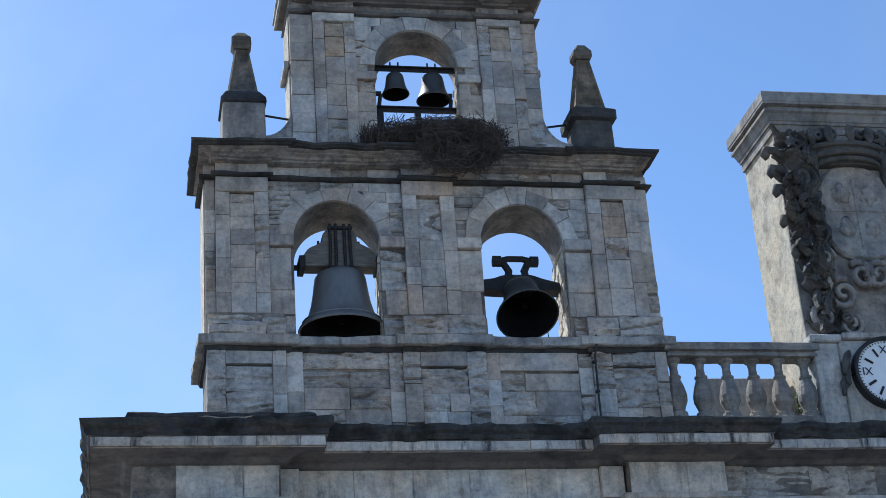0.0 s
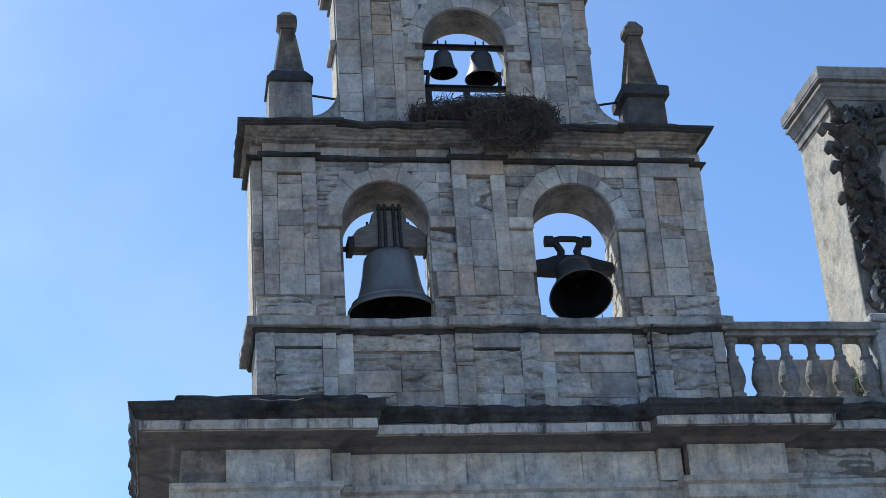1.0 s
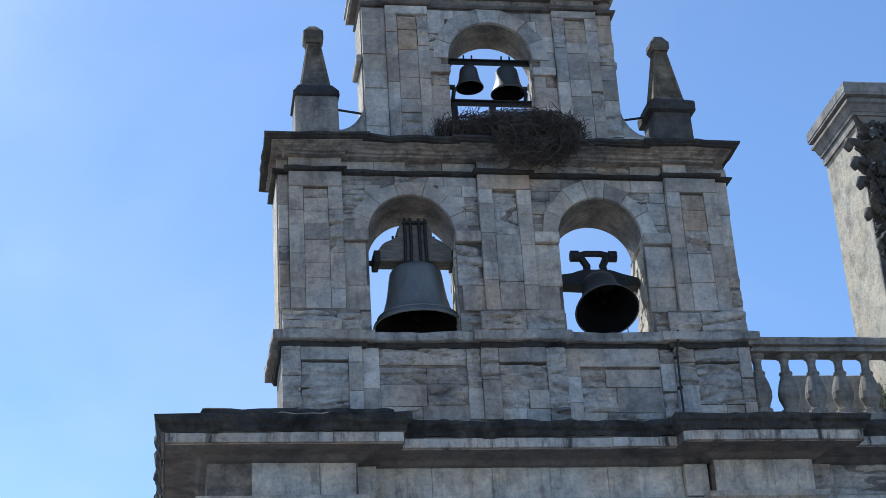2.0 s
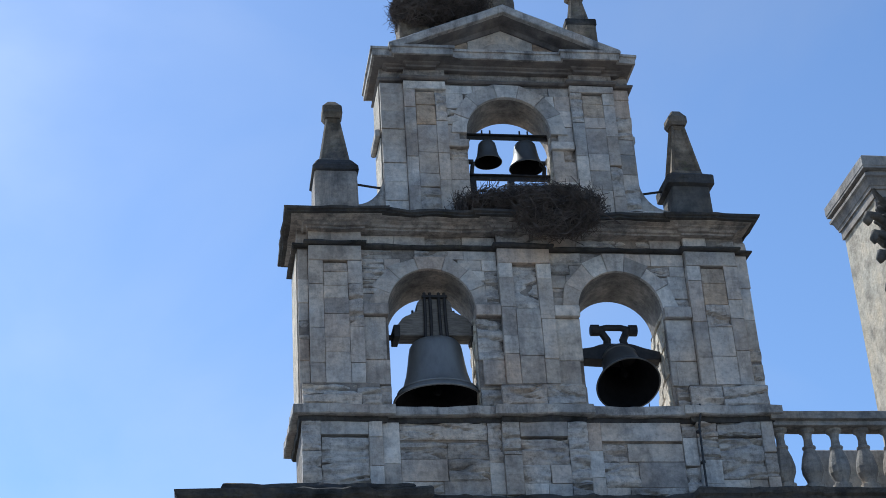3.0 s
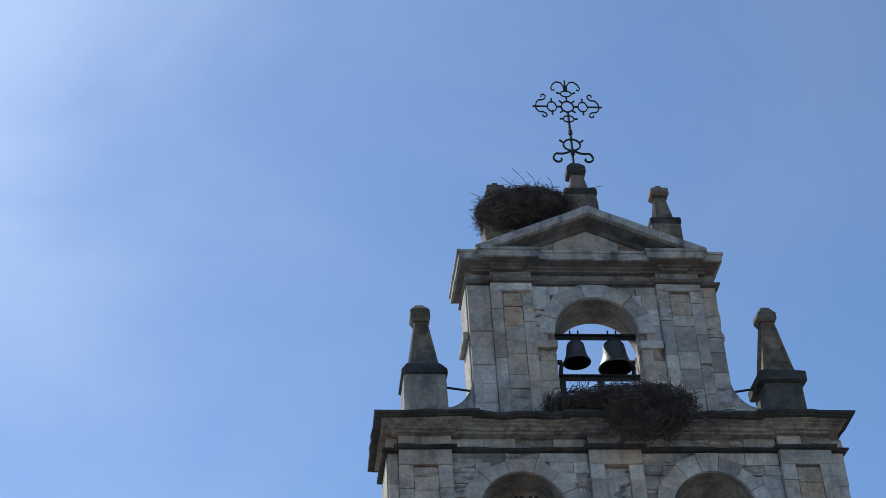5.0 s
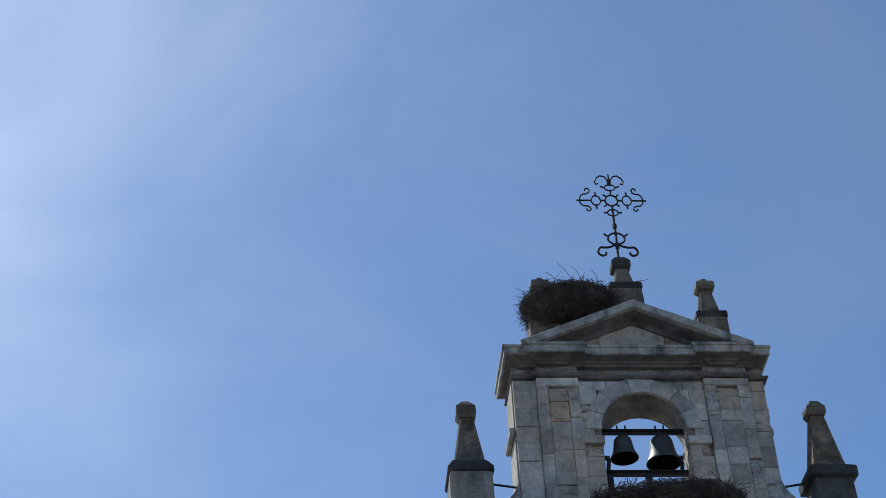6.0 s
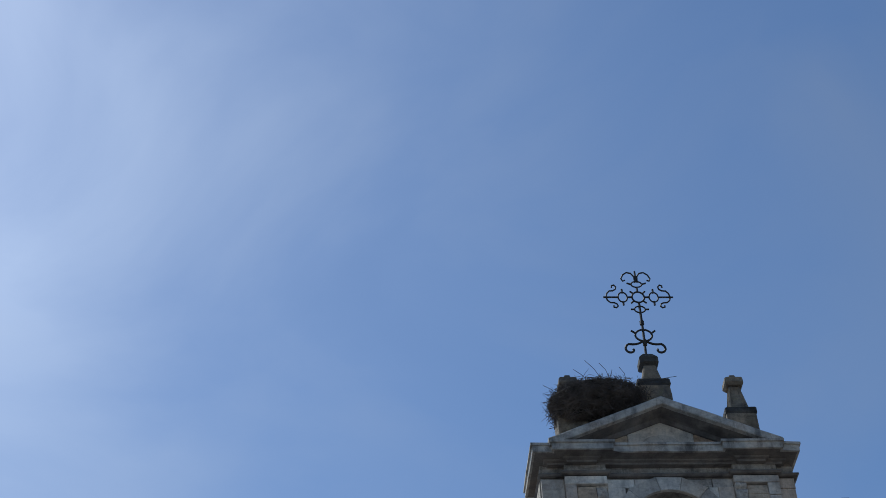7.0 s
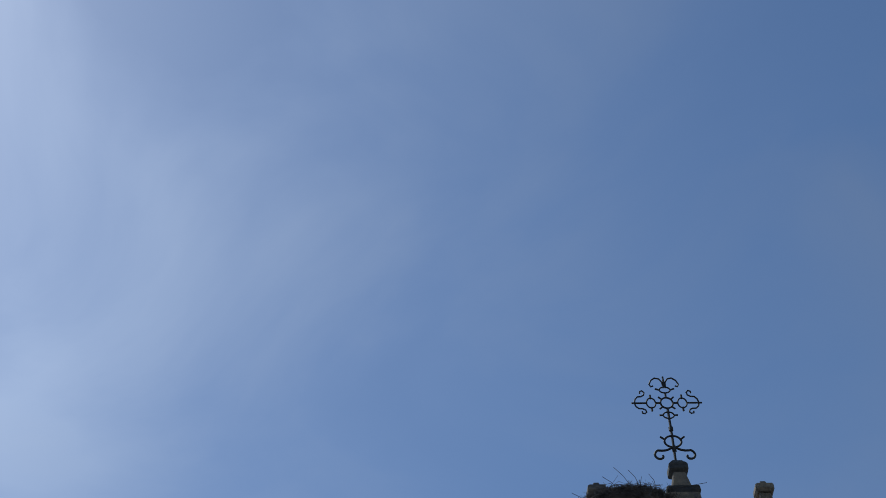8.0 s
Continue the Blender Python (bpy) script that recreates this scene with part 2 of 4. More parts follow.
def square_spire(levels, x, y, bm=None, wear=0.012, sunk=0.0):
    """A square pillar through (half width, height) levels, with worn corners."""
    own = bmesh.new()
    rings = []
    for half, z in levels:
        ring = []
        for sx, sy in ((-1, -1), (1, -1), (1, 1), (-1, 1)):
            c = min(0.03, half * 0.2)
            for k in (0, 1):
                first = (k == 0) == (sx * sy > 0)
                px = sx * (half - (0 if first else c))
                py = sy * (half - (c if first else 0))
                d = noise.noise_vector(Vector((x + px * 3, py * 3, z * 3))) * wear
                ring.append(own.verts.new((x + px + d.x, y + py + d.y, z + d.z)))
        rings.append(ring)
    for a, b in zip(rings, rings[1:]):
        for i in range(8):
            j = (i + 1) % 8
            own.faces.new((a[i], a[j], b[j], b[i]))
    own.faces.new(rings[0])
    own.faces.new(rings[-1])
    if sunk:
        tall = [f for f in own.faces if len(f.verts) == 4 and f.calc_area() > 0.1]
        bmesh.ops.recalc_face_normals(own, faces=own.faces[:])
        bmesh.ops.inset_individual(own, faces=tall, thickness=0.055, depth=-sunk)
    return merged(bm, own)


def rod(points, radius, bm=None, sides=6):
    """A bent round bar through the points."""
    own = bmesh.new()
    pts = [Vector(p) for p in points]
    rings = []
    for i, p in enumerate(pts):
        d = (pts[min(i + 1, len(pts) - 1)] - pts[max(i - 1, 0)]).normalized()
        side = d.cross(Vector((0, 1, 0)))
        if side.length < 0.1:
            side = d.cross(Vector((1, 0, 0)))
        side.normalize()
        up = d.cross(side).normalized()
        rings.append([own.verts.new(p + radius * (side * math.cos(2 * math.pi * k / sides) + up * math.sin(2 * math.pi * k / sides))) for k in range(sides)])
    for a, b in zip(rings, rings[1:]):
        for k in range(sides):
            j = (k + 1) % sides
            own.faces.new((a[k], a[j], b[j], b[k]))
    own.faces.new(rings[0])
    own.faces.new(rings[-1])
    return merged(bm, own)


def outline_with_steps(outline, step):
    """Subdivides a closed plan outline and tells, for each point, the direction that moves it outwards at mitred corners."""
    n = len(outline)
    found = []
    for i in range(n):
        a, b, before = Vector(outline[i]), Vector(outline[(i + 1) % n]), Vector(outline[i - 1])
        d, e = (b - a).normalized(), (a - before).normalized()
        out_d, out_e = Vector((d.y, -d.x)), Vector((e.y, -e.x))
        found.append((a, out_d + out_e if abs(d.dot(e)) < 0.5 else out_d))
        count = max(1, int((b - a).length / step))
        for k in range(1, count):
            found.append((a.lerp(b, k / count), out_d))
    return found


def moulding(outline, profile, wear=0.012, step=0.22, bm=None):
    """Runs a profile of (overhang, height) round a closed plan outline, anticlockwise from above; edges are uneven from wear."""
    own = bmesh.new()
    points = outline_with_steps(outline, step)
    rings = []
    for out, z in profile:
        ring = []
        for p, d in points:
            q = Vector((p.x + d.x * out, p.y + d.y * out, z))
            s = noise.noise_vector(q * 2.3) * wear + noise.noise_vector(q * 9) * wear * 0.6
            ring.append(own.verts.new(q + s))
        rings.append(ring)
    n = len(points)
    for a, b in zip(rings, rings[1:]):
        for i in range(n):
            j = (i + 1) % n
            own.faces.new((a[i], a[j], b[j], b[i]))
    own.faces.new(rings[0])
    own.faces.new(rings[-1])
    return merged(bm, own)


def stepped_plan(x0, x1, y_front, y_back, breaks, corner=0.0):
    """A rectangular plan whose front steps forward by depth over each (from, to, depth)."""
    pts = [(x0, y_front)]
    for a, b, depth in breaks:
        if a <= x0:
            pts[0] = (x0, y_front - depth)
        else:
            pts += [(a, y_front), (a, y_front - depth)]
        if b >= x1:
            pts.append((x1, y_front - depth))
        else:
            pts += [(b, y_front - depth), (b, y_front)]
    if pts[-1][0] < x1:
        pts.append((x1, y_front))
    return pts + [(x1, y_back), (x0, y_back)]


def stone_bmesh(x0, x1, z0, z1, front, depth, joint=0.0022, worn=0.01, seed=None):
    """One squared stone with rounded arrises and slightly uneven corners."""
    bm = bmesh.new()
    j = joint
    rings = []
    wob = [(random.uniform(-1, 1) * worn * 0.5, random.uniform(-1, 1) * worn * 0.5) for _ in range(4)]
    lean = [random.uniform(-1, 1) * worn * 0.35 for _ in range(4)]
    for inset, y in ((j, front + depth), (j, front + worn), (j + worn, front)):
        ring = []
        for k, (x, z, sx, sz) in enumerate(((x0, z0, 1, 1), (x1, z0, -1, 1), (x1, z1, -1, -1), (x0, z1, 1, -1))):
            ring.append(bm.verts.new((x + sx * inset + wob[k][0], y + lean[k], z + sz * inset + wob[k][1])))
        rings.append(ring)
    for a, b in zip(rings, rings[1:]):
        for i in range(4):
            bm.faces.new((a[i], a[(i + 1) % 4], b[(i + 1) % 4], b[i]))
    bm.faces.new(rings[-1])
    return bm


def rubble_bmesh(x0, x1, z0, z1, front, depth):
    """One eroded stone in a single skin: soft beds weathered back unevenly, with cracks that run along the bedding and die out."""
    bm = bmesh.new()
    nx, nz = max(3, int((x1 - x0) / 0.06)), max(3, int((z1 - z0) / 0.026))
    seed = random.uniform(0, 50)
    grid = []
    for k in range(nz + 1):
        row = []
        for i in range(nx + 1):
            u, w = i / nx, k / nz
            x, z = x0 + 0.004 + (x1 - x0 - 0.008) * u, z0 + 0.004 + (z1 - z0 - 0.008) * w
            bed = noise.noise(Vector((x * 1.1, seed, z * 7.5))) * 0.042 + noise.noise(Vector((x * 5, seed + 9, z * 14))) * 0.012
            crack = max(0.0, 1 - 7 * abs(noise.noise(Vector((x * 1.3 + 3, seed + 20, z * 5.5))))) * max(0.0, 0.6 + noise.noise(Vector((x * 2.5, seed + 30, z * 2))))
            edge = 0.014 if i in (0, nx) or k in (0, nz) else 0.0
            side = noise.noise_vector(Vector((x * 9, seed, z * 9))) * (0.008 if edge else 0.003)
            row.append(bm.verts.new((x + side.x, front + bed + 0.1 * crack + edge, z + side.z)))
        grid.append(row)
    for a, b in zip(grid, grid[1:]):
        for i in range(nx):
            bm.faces.new((a[i], a[i + 1], b[i + 1], b[i]))
    rim = grid[0][:-1] + [r[-1] for r in grid[:-1]] + grid[-1][:0:-1] + [r[0] for r in grid[:0:-1]]
    back = [bm.verts.new((v.co.x, front + depth, v.co.z)) for v in rim]
    for i in range(len(rim)):
        j = (i + 1) % len(rim)
        bm.faces.new((rim[i], rim[j], back[j], back[i]))
    return bm


def courses(parent, x0, x1, z0, z1, front, heights=(0.24, 0.4), widths=(0.35, 0.8), blocked=None, material=None, proud=0.03, rough=0.25, depth=0.06):
    """Fills a stretch of wall with coursed stones. blocked(xa, xb, za, zb) gives the stretch of x left free, or None."""
    z = z0
    while z < z1 - 0.05:
        h = random.uniform(*heights)
        if z1 - (z + h) < heights[0] * 0.7:
            h = z1 - z
        x = x0
        while x < x1 - 0.04:
            w = random.uniform(*widths)
            if x1 - (x + w) < widths[0] * 0.6:
                w = x1 - x
            spans = [(x, x + w)] if blocked is None else blocked(x, x + w, z, z + h)
            for xa, xb in spans:
                if xb - xa > 0.07:
                    pick = material or (stone_rough if random.random() < rough else stone_block)
                    out = random.uniform(0.2, 1.0) * proud * (1.5 if pick is stone_rough else 1.0)
                    if pick is stone_rough:
                        shape = rubble_bmesh(xa, xb, z, z + h, front - out, depth + out)
                    else:
                        shape = stone_bmesh(xa, xb, z, z + h, front - out, depth + out, random.uniform(0.0005, 0.004), random.uniform(0.003, 0.009))
                    part("stone", shape, pick, parent)
            x += w
        z += h


def arch_free(openings, margin=0.0):
    """For courses(): keeps stones out of arched openings (centre, radius, spring, sill)."""
    def cut(xa, xb, za, zb):
        spans = [(xa, xb)]
        for cx, r, spring, sill in openings:
            r2 = r + margin
            if zb <= sill or za >= spring + r2:
                continue
            low = max(za, sill)
            half = r + 0.0 if zb <= spring + 0.02 else (r2 if low <= spring else math.sqrt(max(0.0, r2 * r2 - (low - spring) ** 2)))
            left, right, rest = cx - half, cx + half, []
            for a, b in spans:
                if a < left:
                    rest.append((a, min(b, left)))
                if b > right:
                    rest.append((max(a, right), b))
            spans = rest
        return spans
    return cut


SPLAY = 0.11      # how far the broken rear of an opening runs to the sunny side


def arched_wall(x0, x1, z0, z1, y0, y1, openings, steps=28, splay=SPLAY):
    """A thick wall with arched openings that go right through, a little askew: solids between, under and over them."""
    bm = bmesh.new()
    edges = [x0]
    for cx, r, spring, sill in openings:
        edges += [cx - r, cx + r]
    edges.append(x1)
    for a, b in zip(edges[0::2], edges[1::2]):
        pier = box(a, b, y0, y1, z0, z1)
        for v in pier.verts:
            if v.co.y > y1 - 0.01 and x0 + 0.01 < v.co.x < x1 - 0.01:
                v.co.x += splay
        merged(bm, pier)
    for cx, r, spring, sill in openings:
        if sill > z0:
            box(cx - r, cx + r + splay, y0, y1, z0, sill, bm=bm)
        for i in range(steps):
            a0, a1 = math.pi * i / steps, math.pi * (i + 1) / steps
            xs = [cx - r * math.cos(a0), cx - r * math.cos(a1)]
            zs = [spring + r * math.sin(a0), spring + r * math.sin(a1)]
            v = [[bm.verts.new((x + shift, y, z)) for x, z in ((xs[0], zs[0]), (xs[1], zs[1]), (xs[1], z1), (xs[0], z1))] for y, shift in ((y0, 0.0), (y1, splay))]
            bm.faces.new(v[0])
            bm.faces.new(v[1])
            for k in ((0, 1), (2, 3)):
                bm.faces.new((v[0][k[0]], v[0][k[1]], v[1][k[1]], v[1][k[0]]))
    bmesh.ops.remove_doubles(bm, verts=bm.verts[:], dist=0.0005)
    return bm


def voussoirs(parent, cx, spring, r0, r1, front, count, material=None, depth=0.08, ragged=0.09):
    """The ring of an arch: stones of uneven width whose outer ends are cut straight and reach unequally far."""
    cuts = [math.pi * (i + (random.uniform(-0.22, 0.22) if 0 < i < count else 0)) / count for i in range(count + 1)]
    for a0, a1 in zip(cuts, cuts[1:]):
        ends = [r1 + random.uniform(-ragged, ragged) for _ in range(2)]
        y = front - random.uniform(0.0, 0.014)
        bm = bmesh.new()
        rings = []
        for inset, yy in ((0.002, y + depth), (0.002, y + 0.008), (0.009, y)):
            ring = []
            for k in range(6):
                aa = a0 + (a1 - a0) * k / 5
                aa += (inset if k == 0 else -inset if k == 5 else 0) / r0
                ring.append((r0 + inset * 0.3, aa))
            ring += [(ends[1] - inset, a1 - inset / r1), (ends[0] - inset, a0 + inset / r1)]
            rings.append([bm.verts.new((cx - rad * math.cos(aa), yy, spring + rad * math.sin(aa))) for rad, aa in ring])
        for a, b in zip(rings, rings[1:]):
            for k in range(8):
                bm.faces.new((a[k], a[(k + 1) % 8], b[(k + 1) % 8], b[k]))
        bm.faces.new(rings[-1])
        part("voussoir", bm, material or stone_block, parent)


# ---- the square and the church front below the gable ----
bm = bmesh.new()
ground_grid = bmesh.ops.create_grid(bm, x_segments=4, y_segments=4, size=2500)
bmesh.ops.translate(bm, verts=bm.verts[:], vec=(0, 0, -LEVEL))
tagged(part("ground", bm, slab_paving), "grey stone paving of the square before the church", "ground", kind="structure")

BREAKS = [(-4.72, -2.58, 0.3), (2.76, 4.3, 0.3)]
FRONT, BACK = 0.05, 7.0
front = thing("church_front", (0, 3, -LEVEL), "grey ashlar church front with a heavy sooty cornice", "church front")
plan = stepped_plan(-4.72, 13.0, FRONT, BACK, BREAKS)
wall = part("wall", moulding(plan, [(0, -LEVEL), (0, -4.9)], 0.0, 5), stone_core, front)
part("architrave", moulding(plan, [(0.0, -6.5), (0.05, -6.5), (0.05, -6.2), (0.09, -6.17), (0.09, -5.98), (0.16, -5.94), (0.17, -5.86), (0.0, -5.83)], 0.01), stone_pale, front)
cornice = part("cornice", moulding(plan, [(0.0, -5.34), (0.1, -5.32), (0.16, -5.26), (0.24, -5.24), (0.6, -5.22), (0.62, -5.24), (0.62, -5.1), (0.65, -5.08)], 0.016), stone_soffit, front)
part("cornice_top", moulding(plan, [(0.5, -5.085), (0.655, -5.08), (0.68, -5.02), (0.68, -4.98), (0.73, -4.93), (0.735, -4.85), (0.7, -4.83), (0.2, -4.78), (-0.3, -4.77)], 0.055, 0.11), stone_black, front, "black weathered top of the cornice")
part("coping", moulding([(-4.8, -0.86), (-2.1, -0.86), (-2.1, 0.1), (-4.8, 0.1)], [(0.02, -4.86), (0.03, -4.79), (0, -4.73), (-0.05, -4.71), (-0.3, -4.7)], 0.035, 0.13), stone_black, front)

frieze = part("frieze", moulding(plan, [(0.005, -5.84), (0.005, -5.33)], 0.004), stone_core, front)
for a, b, y in ((-4.72, -4.1, -0.15), (-4.1, -2.6, -0.25), (-2.56, -2.28, -0.06), (-2.28, 2.36, 0.05), (2.36, 2.72, -0.06), (2.76, 4.3, -0.25), (4.32, 4.7, -0.03), (4.7, 9.0, 0.05)):
    courses(frieze, a, b, -5.835, -5.335, y - 0.01, (0.5, 0.51), (0.45, 1.1), proud=0.02, material=stone_rough if a > 4.3 else stone_light, depth=0.14)
for a, b, y in ((-5.32, -1.97, -0.25), (-1.95, 2.13, 0.05), (2.15, 4.9, -0.25), (4.93, 9.0, 0.05)):
    courses(cornice, a, b, -5.235, -5.09, y - 0.64, (0.14, 0.15), (0.4, 1.0), proud=0.03, material=stone_stained, depth=0.1)

# ---- the bell gable ----
gable = thing("bell_gable", (0, 0.6, -4.8), "two-storey stone bell gable with arches, weathered grey", "bell gable")
TB = 1.2          # back of the gable wall
ARCHES = [(-1.54, 0.69, -1.485, -3.2), (1.50, 0.69, -1.485, -3.2)]
UP_ARCH = [(0.0, 0.72, 1.93, 0.4)]

# pedestal storey
pedestal = part("pedestal_wall", box(-3.6, 3.66, 0.13, TB + 0.2, -4.95, -3.3), stone_core, gable)
for a, b, y, tone, p0, p1, head in ((-3.62, -2.41, 0.0, 0.7, -3.33, -2.62, -3.63), (-2.41, -0.59, 0.06, 0.55, -2.15, -0.81, -3.69), (-0.59, 0.73, 0.0, 0.3, -0.32, 0.42, -3.665),
                                   (0.73, 2.45, 0.06, 0.5, 0.95, 2.22, -3.72), (2.45, 3.68, 0.0, 0.5, 2.78, 3.48, -3.65)):
    # stiles and a head round a panel, with an open slot under the head
    courses(pedestal, a, p0, -4.9, -3.42, y + 0.02, (0.3, 0.6), (0.3, 0.6), proud=0.02, rough=0.3, depth=0.12)
    courses(pedestal, p1, b, -4.9, -3.42, y + 0.02, (0.3, 0.6), (0.3, 0.6), proud=0.02, rough=0.3, depth=0.12)
    courses(pedestal, p0, p1, head, -3.42, y + 0.02, (0.3, 0.31), (0.6, 1.4), proud=0.015, rough=0.1, depth=0.12)
    courses(pedestal, p0, p1, -4.9, head - 0.04, y + 0.035, (0.3, 0.55), (0.35, 0.9), proud=0.02, rough=tone, depth=0.1)
CAP = stepped_plan(-3.62, 3.7, 0.1, TB + 0.45, [(-3.62, -2.36, 0.08), (-0.55, 0.7, 0.08), (2.42, 3.7, 0.08)])
# stained bed whose black also paints the shade below the cap
part("cap_bed", moulding(CAP, [(-0.1, -3.43), (0.02, -3.43), (0.035, -3.4), (0.04, -3.35), (-0.05, -3.34)], 0.02, 0.16), stone_black, gable, "black stained moulding with the shade under the pedestal cap painted in")
part("pedestal_cap", moulding(CAP, [(-0.1, -3.345), (0.12, -3.345), (0.145, -3.33), (0.14, -3.2), (0.1, -3.18), (-0.1, -3.17)], 0.026, 0.13), stone_mould, gable)

# belfry storey
belfry = part("belfry_wall", arched_wall(-3.62, 3.715, -3.3, -0.4, 0.15, TB, ARCHES), stone_core, gable)
part("belfry_top", box(-3.62, 3.715, 0.15, TB, -0.4, -0.02), stone_core, gable)
free = arch_free(ARCHES, 0.13)
for a, b in ((-2.62, -0.45), (0.4, 2.64)):
    courses(belfry, a, b, -3.18, -2.82, 0.1, (0.2, 0.4), (0.4, 0.9), free, rough=0.75)
    courses(belfry, a, b, -2.78, -1.64, 0.13, (0.35, 0.65), (0.3, 0.5), free, rough=0.15)
    courses(belfry, a, b, -1.42, -0.46, 0.13, (0.16, 0.3), (0.25, 0.55), free, rough=0.5, proud=0.02)
for a, b in ((-3.62, -3.46), (3.5, 3.72)):
    courses(belfry, a, b, -3.18, -0.46, 0.15, (0.3, 0.6), (0.3, 0.5), rough=0.3)
for cx, r, spring, sill in ARCHES:
    voussoirs(belfry, cx, spring, r, 0.98, 0.092, 7)
for a, b in ((-2.63, -2.23), (-0.85, -0.45), (0.4, 0.81), (2.19, 2.64)):
    part("impost", box(a, b, 0.02, 0.3, -1.63, -1.44, 0.012), stone_block, belfry)


def sunk_stone(x0, x1, z0, z1, front, deep):
    """A panel stone that lies flush at its foot and deep under the head above it."""
    bm = stone_bmesh(x0, x1, z0, z1, front, 0.05)
    for v in bm.verts:
        v.co.y += deep * (v.co.z - z0) / (z1 - z0)
    return bm


def pilaster(parent, x0, x1, z0, z1, front, panel, material=None, framed=False, head=0.26):
    """A pilaster of stacked stones; the middle is sunk between two stiles, under a plain head."""
    ob = part("pilaster", box(x0 + 0.01, x1 - 0.01, front + 0.1, front + 0.22, z0, z1), stone_core, parent)
    side = (x1 - x0) * 0.27
    top = z1 - head
    for a, b in ((x0, x0 + side), (x1 - side, x1)):
        courses(ob, a, b, z0, top, front + 0.025, (0.3, 0.75), (0.6, 0.9), proud=0.02, rough=0.2, depth=0.1)
    courses(ob, x0 + side, x1 - side, z0, top - panel, front + 0.025, (0.25, 0.55), (0.6, 0.9), proud=0.02, rough=0.15, depth=0.1)
    if framed:
        part("stone", rubble_bmesh(x0 + side, x1 - side, top - panel, top - 0.035, front + 0.06, 0.04), stone_rough, ob)
    else:
        part("stone", sunk_stone(x0 + side, x1 - side, top - panel * 0.45, top - 0.035, front + 0.012, 0.025), stone_rough if material is None else material, ob)
        part("stone", sunk_stone(x0 + side, x1 - side, top - panel, top - panel * 0.45, front + 0.012, 0.0), material or stone_block, ob)
    part("stone", stone_bmesh(x0, x1, top, z1, front, 0.1), stone_block, ob)
    return ob


for x0, x1, panel, mat in ((-3.46, -2.62, 0.45, None), (-0.45, 0.4, 0.8, None), (2.64, 3.5, 0.7, stone_tan)):
    pilaster(gable, x0, x1, -2.8, -0.45, 0.0, panel, mat, panel > 0.75)
for x0, x1 in ((-3.6, -2.4), (-0.56, 0.74), (2.42, 3.66)):
    base = part("pilaster_base", box(x0 + 0.02, x1 - 0.02, 0.02, 0.4, -3.2, -2.8), stone_core, gable)
    courses(base, x0, x1, -3.19, -2.845, -0.03, (0.17, 0.35), (0.4, 0.9), proud=0.05, rough=0.8)

STEPS1 = [(-3.46, -2.62, 0.12), (-0.45, 0.4, 0.12), (2.64, 3.5, 0.12)]
# black architrave: the shadow line below the frieze is painted on
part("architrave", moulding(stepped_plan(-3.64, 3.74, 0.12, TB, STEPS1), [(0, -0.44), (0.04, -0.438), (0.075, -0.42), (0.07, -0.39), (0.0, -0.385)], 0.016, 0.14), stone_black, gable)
frieze = part("frieze", moulding(stepped_plan(-3.64, 3.74, 0.12, TB, STEPS1), [(-0.02, -0.39), (-0.02, -0.2)], 0.004), stone_core, gable)
for a, b, y in ((-3.64, -3.46, 0.12), (-3.46, -2.62, 0.0), (-2.62, -0.45, 0.12), (-0.45, 0.4, 0.0), (0.4, 2.64, 0.12), (2.64, 3.5, 0.0), (3.5, 3.74, 0.12)):
    courses(frieze, a, b, -0.385, -0.2, y + 0.01, (0.2, 0.3), (0.35, 0.7), proud=0.015, rough=0.2)
C1 = stepped_plan(-3.435, 3.42, 0.0, TB - 0.05, [(-3.435, -2.62, 0.06), (-0.45, 0.4, 0.05), (2.64, 3.42, 0.06)])
part("cornice", moulding(C1, [(-0.1, -0.205), (0.05, -0.205), (0.05, -0.17), (0.1, -0.165), (0.13, -0.13), (0.2, -0.115), (0.2, -0.1), (0.3, -0.09), (0.3, -0.075)], 0.02, 0.15), stone_cornice, gable)
part("cornice_top", moulding(C1, [(0.2, -0.077), (0.37, -0.075), (0.37, -0.05), (0.41, -0.035), (0.42, 0.0), (0.38, 0.015), (0.0, 0.03), (-0.2, 0.04)], 0.035, 0.14), stone_black, gable, "black weathered top of the cornice")

# upper storey
UY = 0.4
upper = part("upper_wall", arched_wall(-2.15, 2.15, 0.02, 2.92, UY + 0.03, TB, UP_ARCH), stone_core, gable)
part("upper_top", box(-2.15, 2.15, UY + 0.03, TB, 2.92, 3.3), stone_core, gable)
free = arch_free(UP_ARCH, 0.12)
courses(upper, -1.04, 1.11, 0.04, 1.64, UY, (0.25, 0.4), (0.3, 0.5), free, rough=0.15)
courses(upper, -1.04, 1.11, 1.78, 2.88, UY, (0.2, 0.34), (0.25, 0.5), free, rough=0.25)
for a, b in ((-2.15, -1.76), (1.88, 2.16)):
    courses(upper, a, b, 0.04, 2.88, UY, (0.25, 0.45), (0.3, 0.5), rough=0.2)
voussoirs(upper, 0.0, 1.93, 0.72, 0.99, UY - 0.04, 7, ragged=0.04)
for a, b in ((-1.06, -0.7), (0.7, 1.1)):
    part("impost", box(a, b, UY - 0.08, UY + 0.2, 1.63, 1.78, 0.012), stone_block, upper)
for x0, x1 in ((-2.25, -2.16), (2.162, 2.22)):
    part("side_impost", box(x0, x1, UY + 0.08, TB, 1.88, 2.03, 0.02), stone_mould, gable)
pilaster(gable, -1.76, -1.04, 0.3, 2.9, 0.3, 0.7, stone_tan, head=0.16)
pilaster(gable, 1.11, 1.88, 0.3, 2.9, 0.3, 0.5, stone_tan, head=0.14)
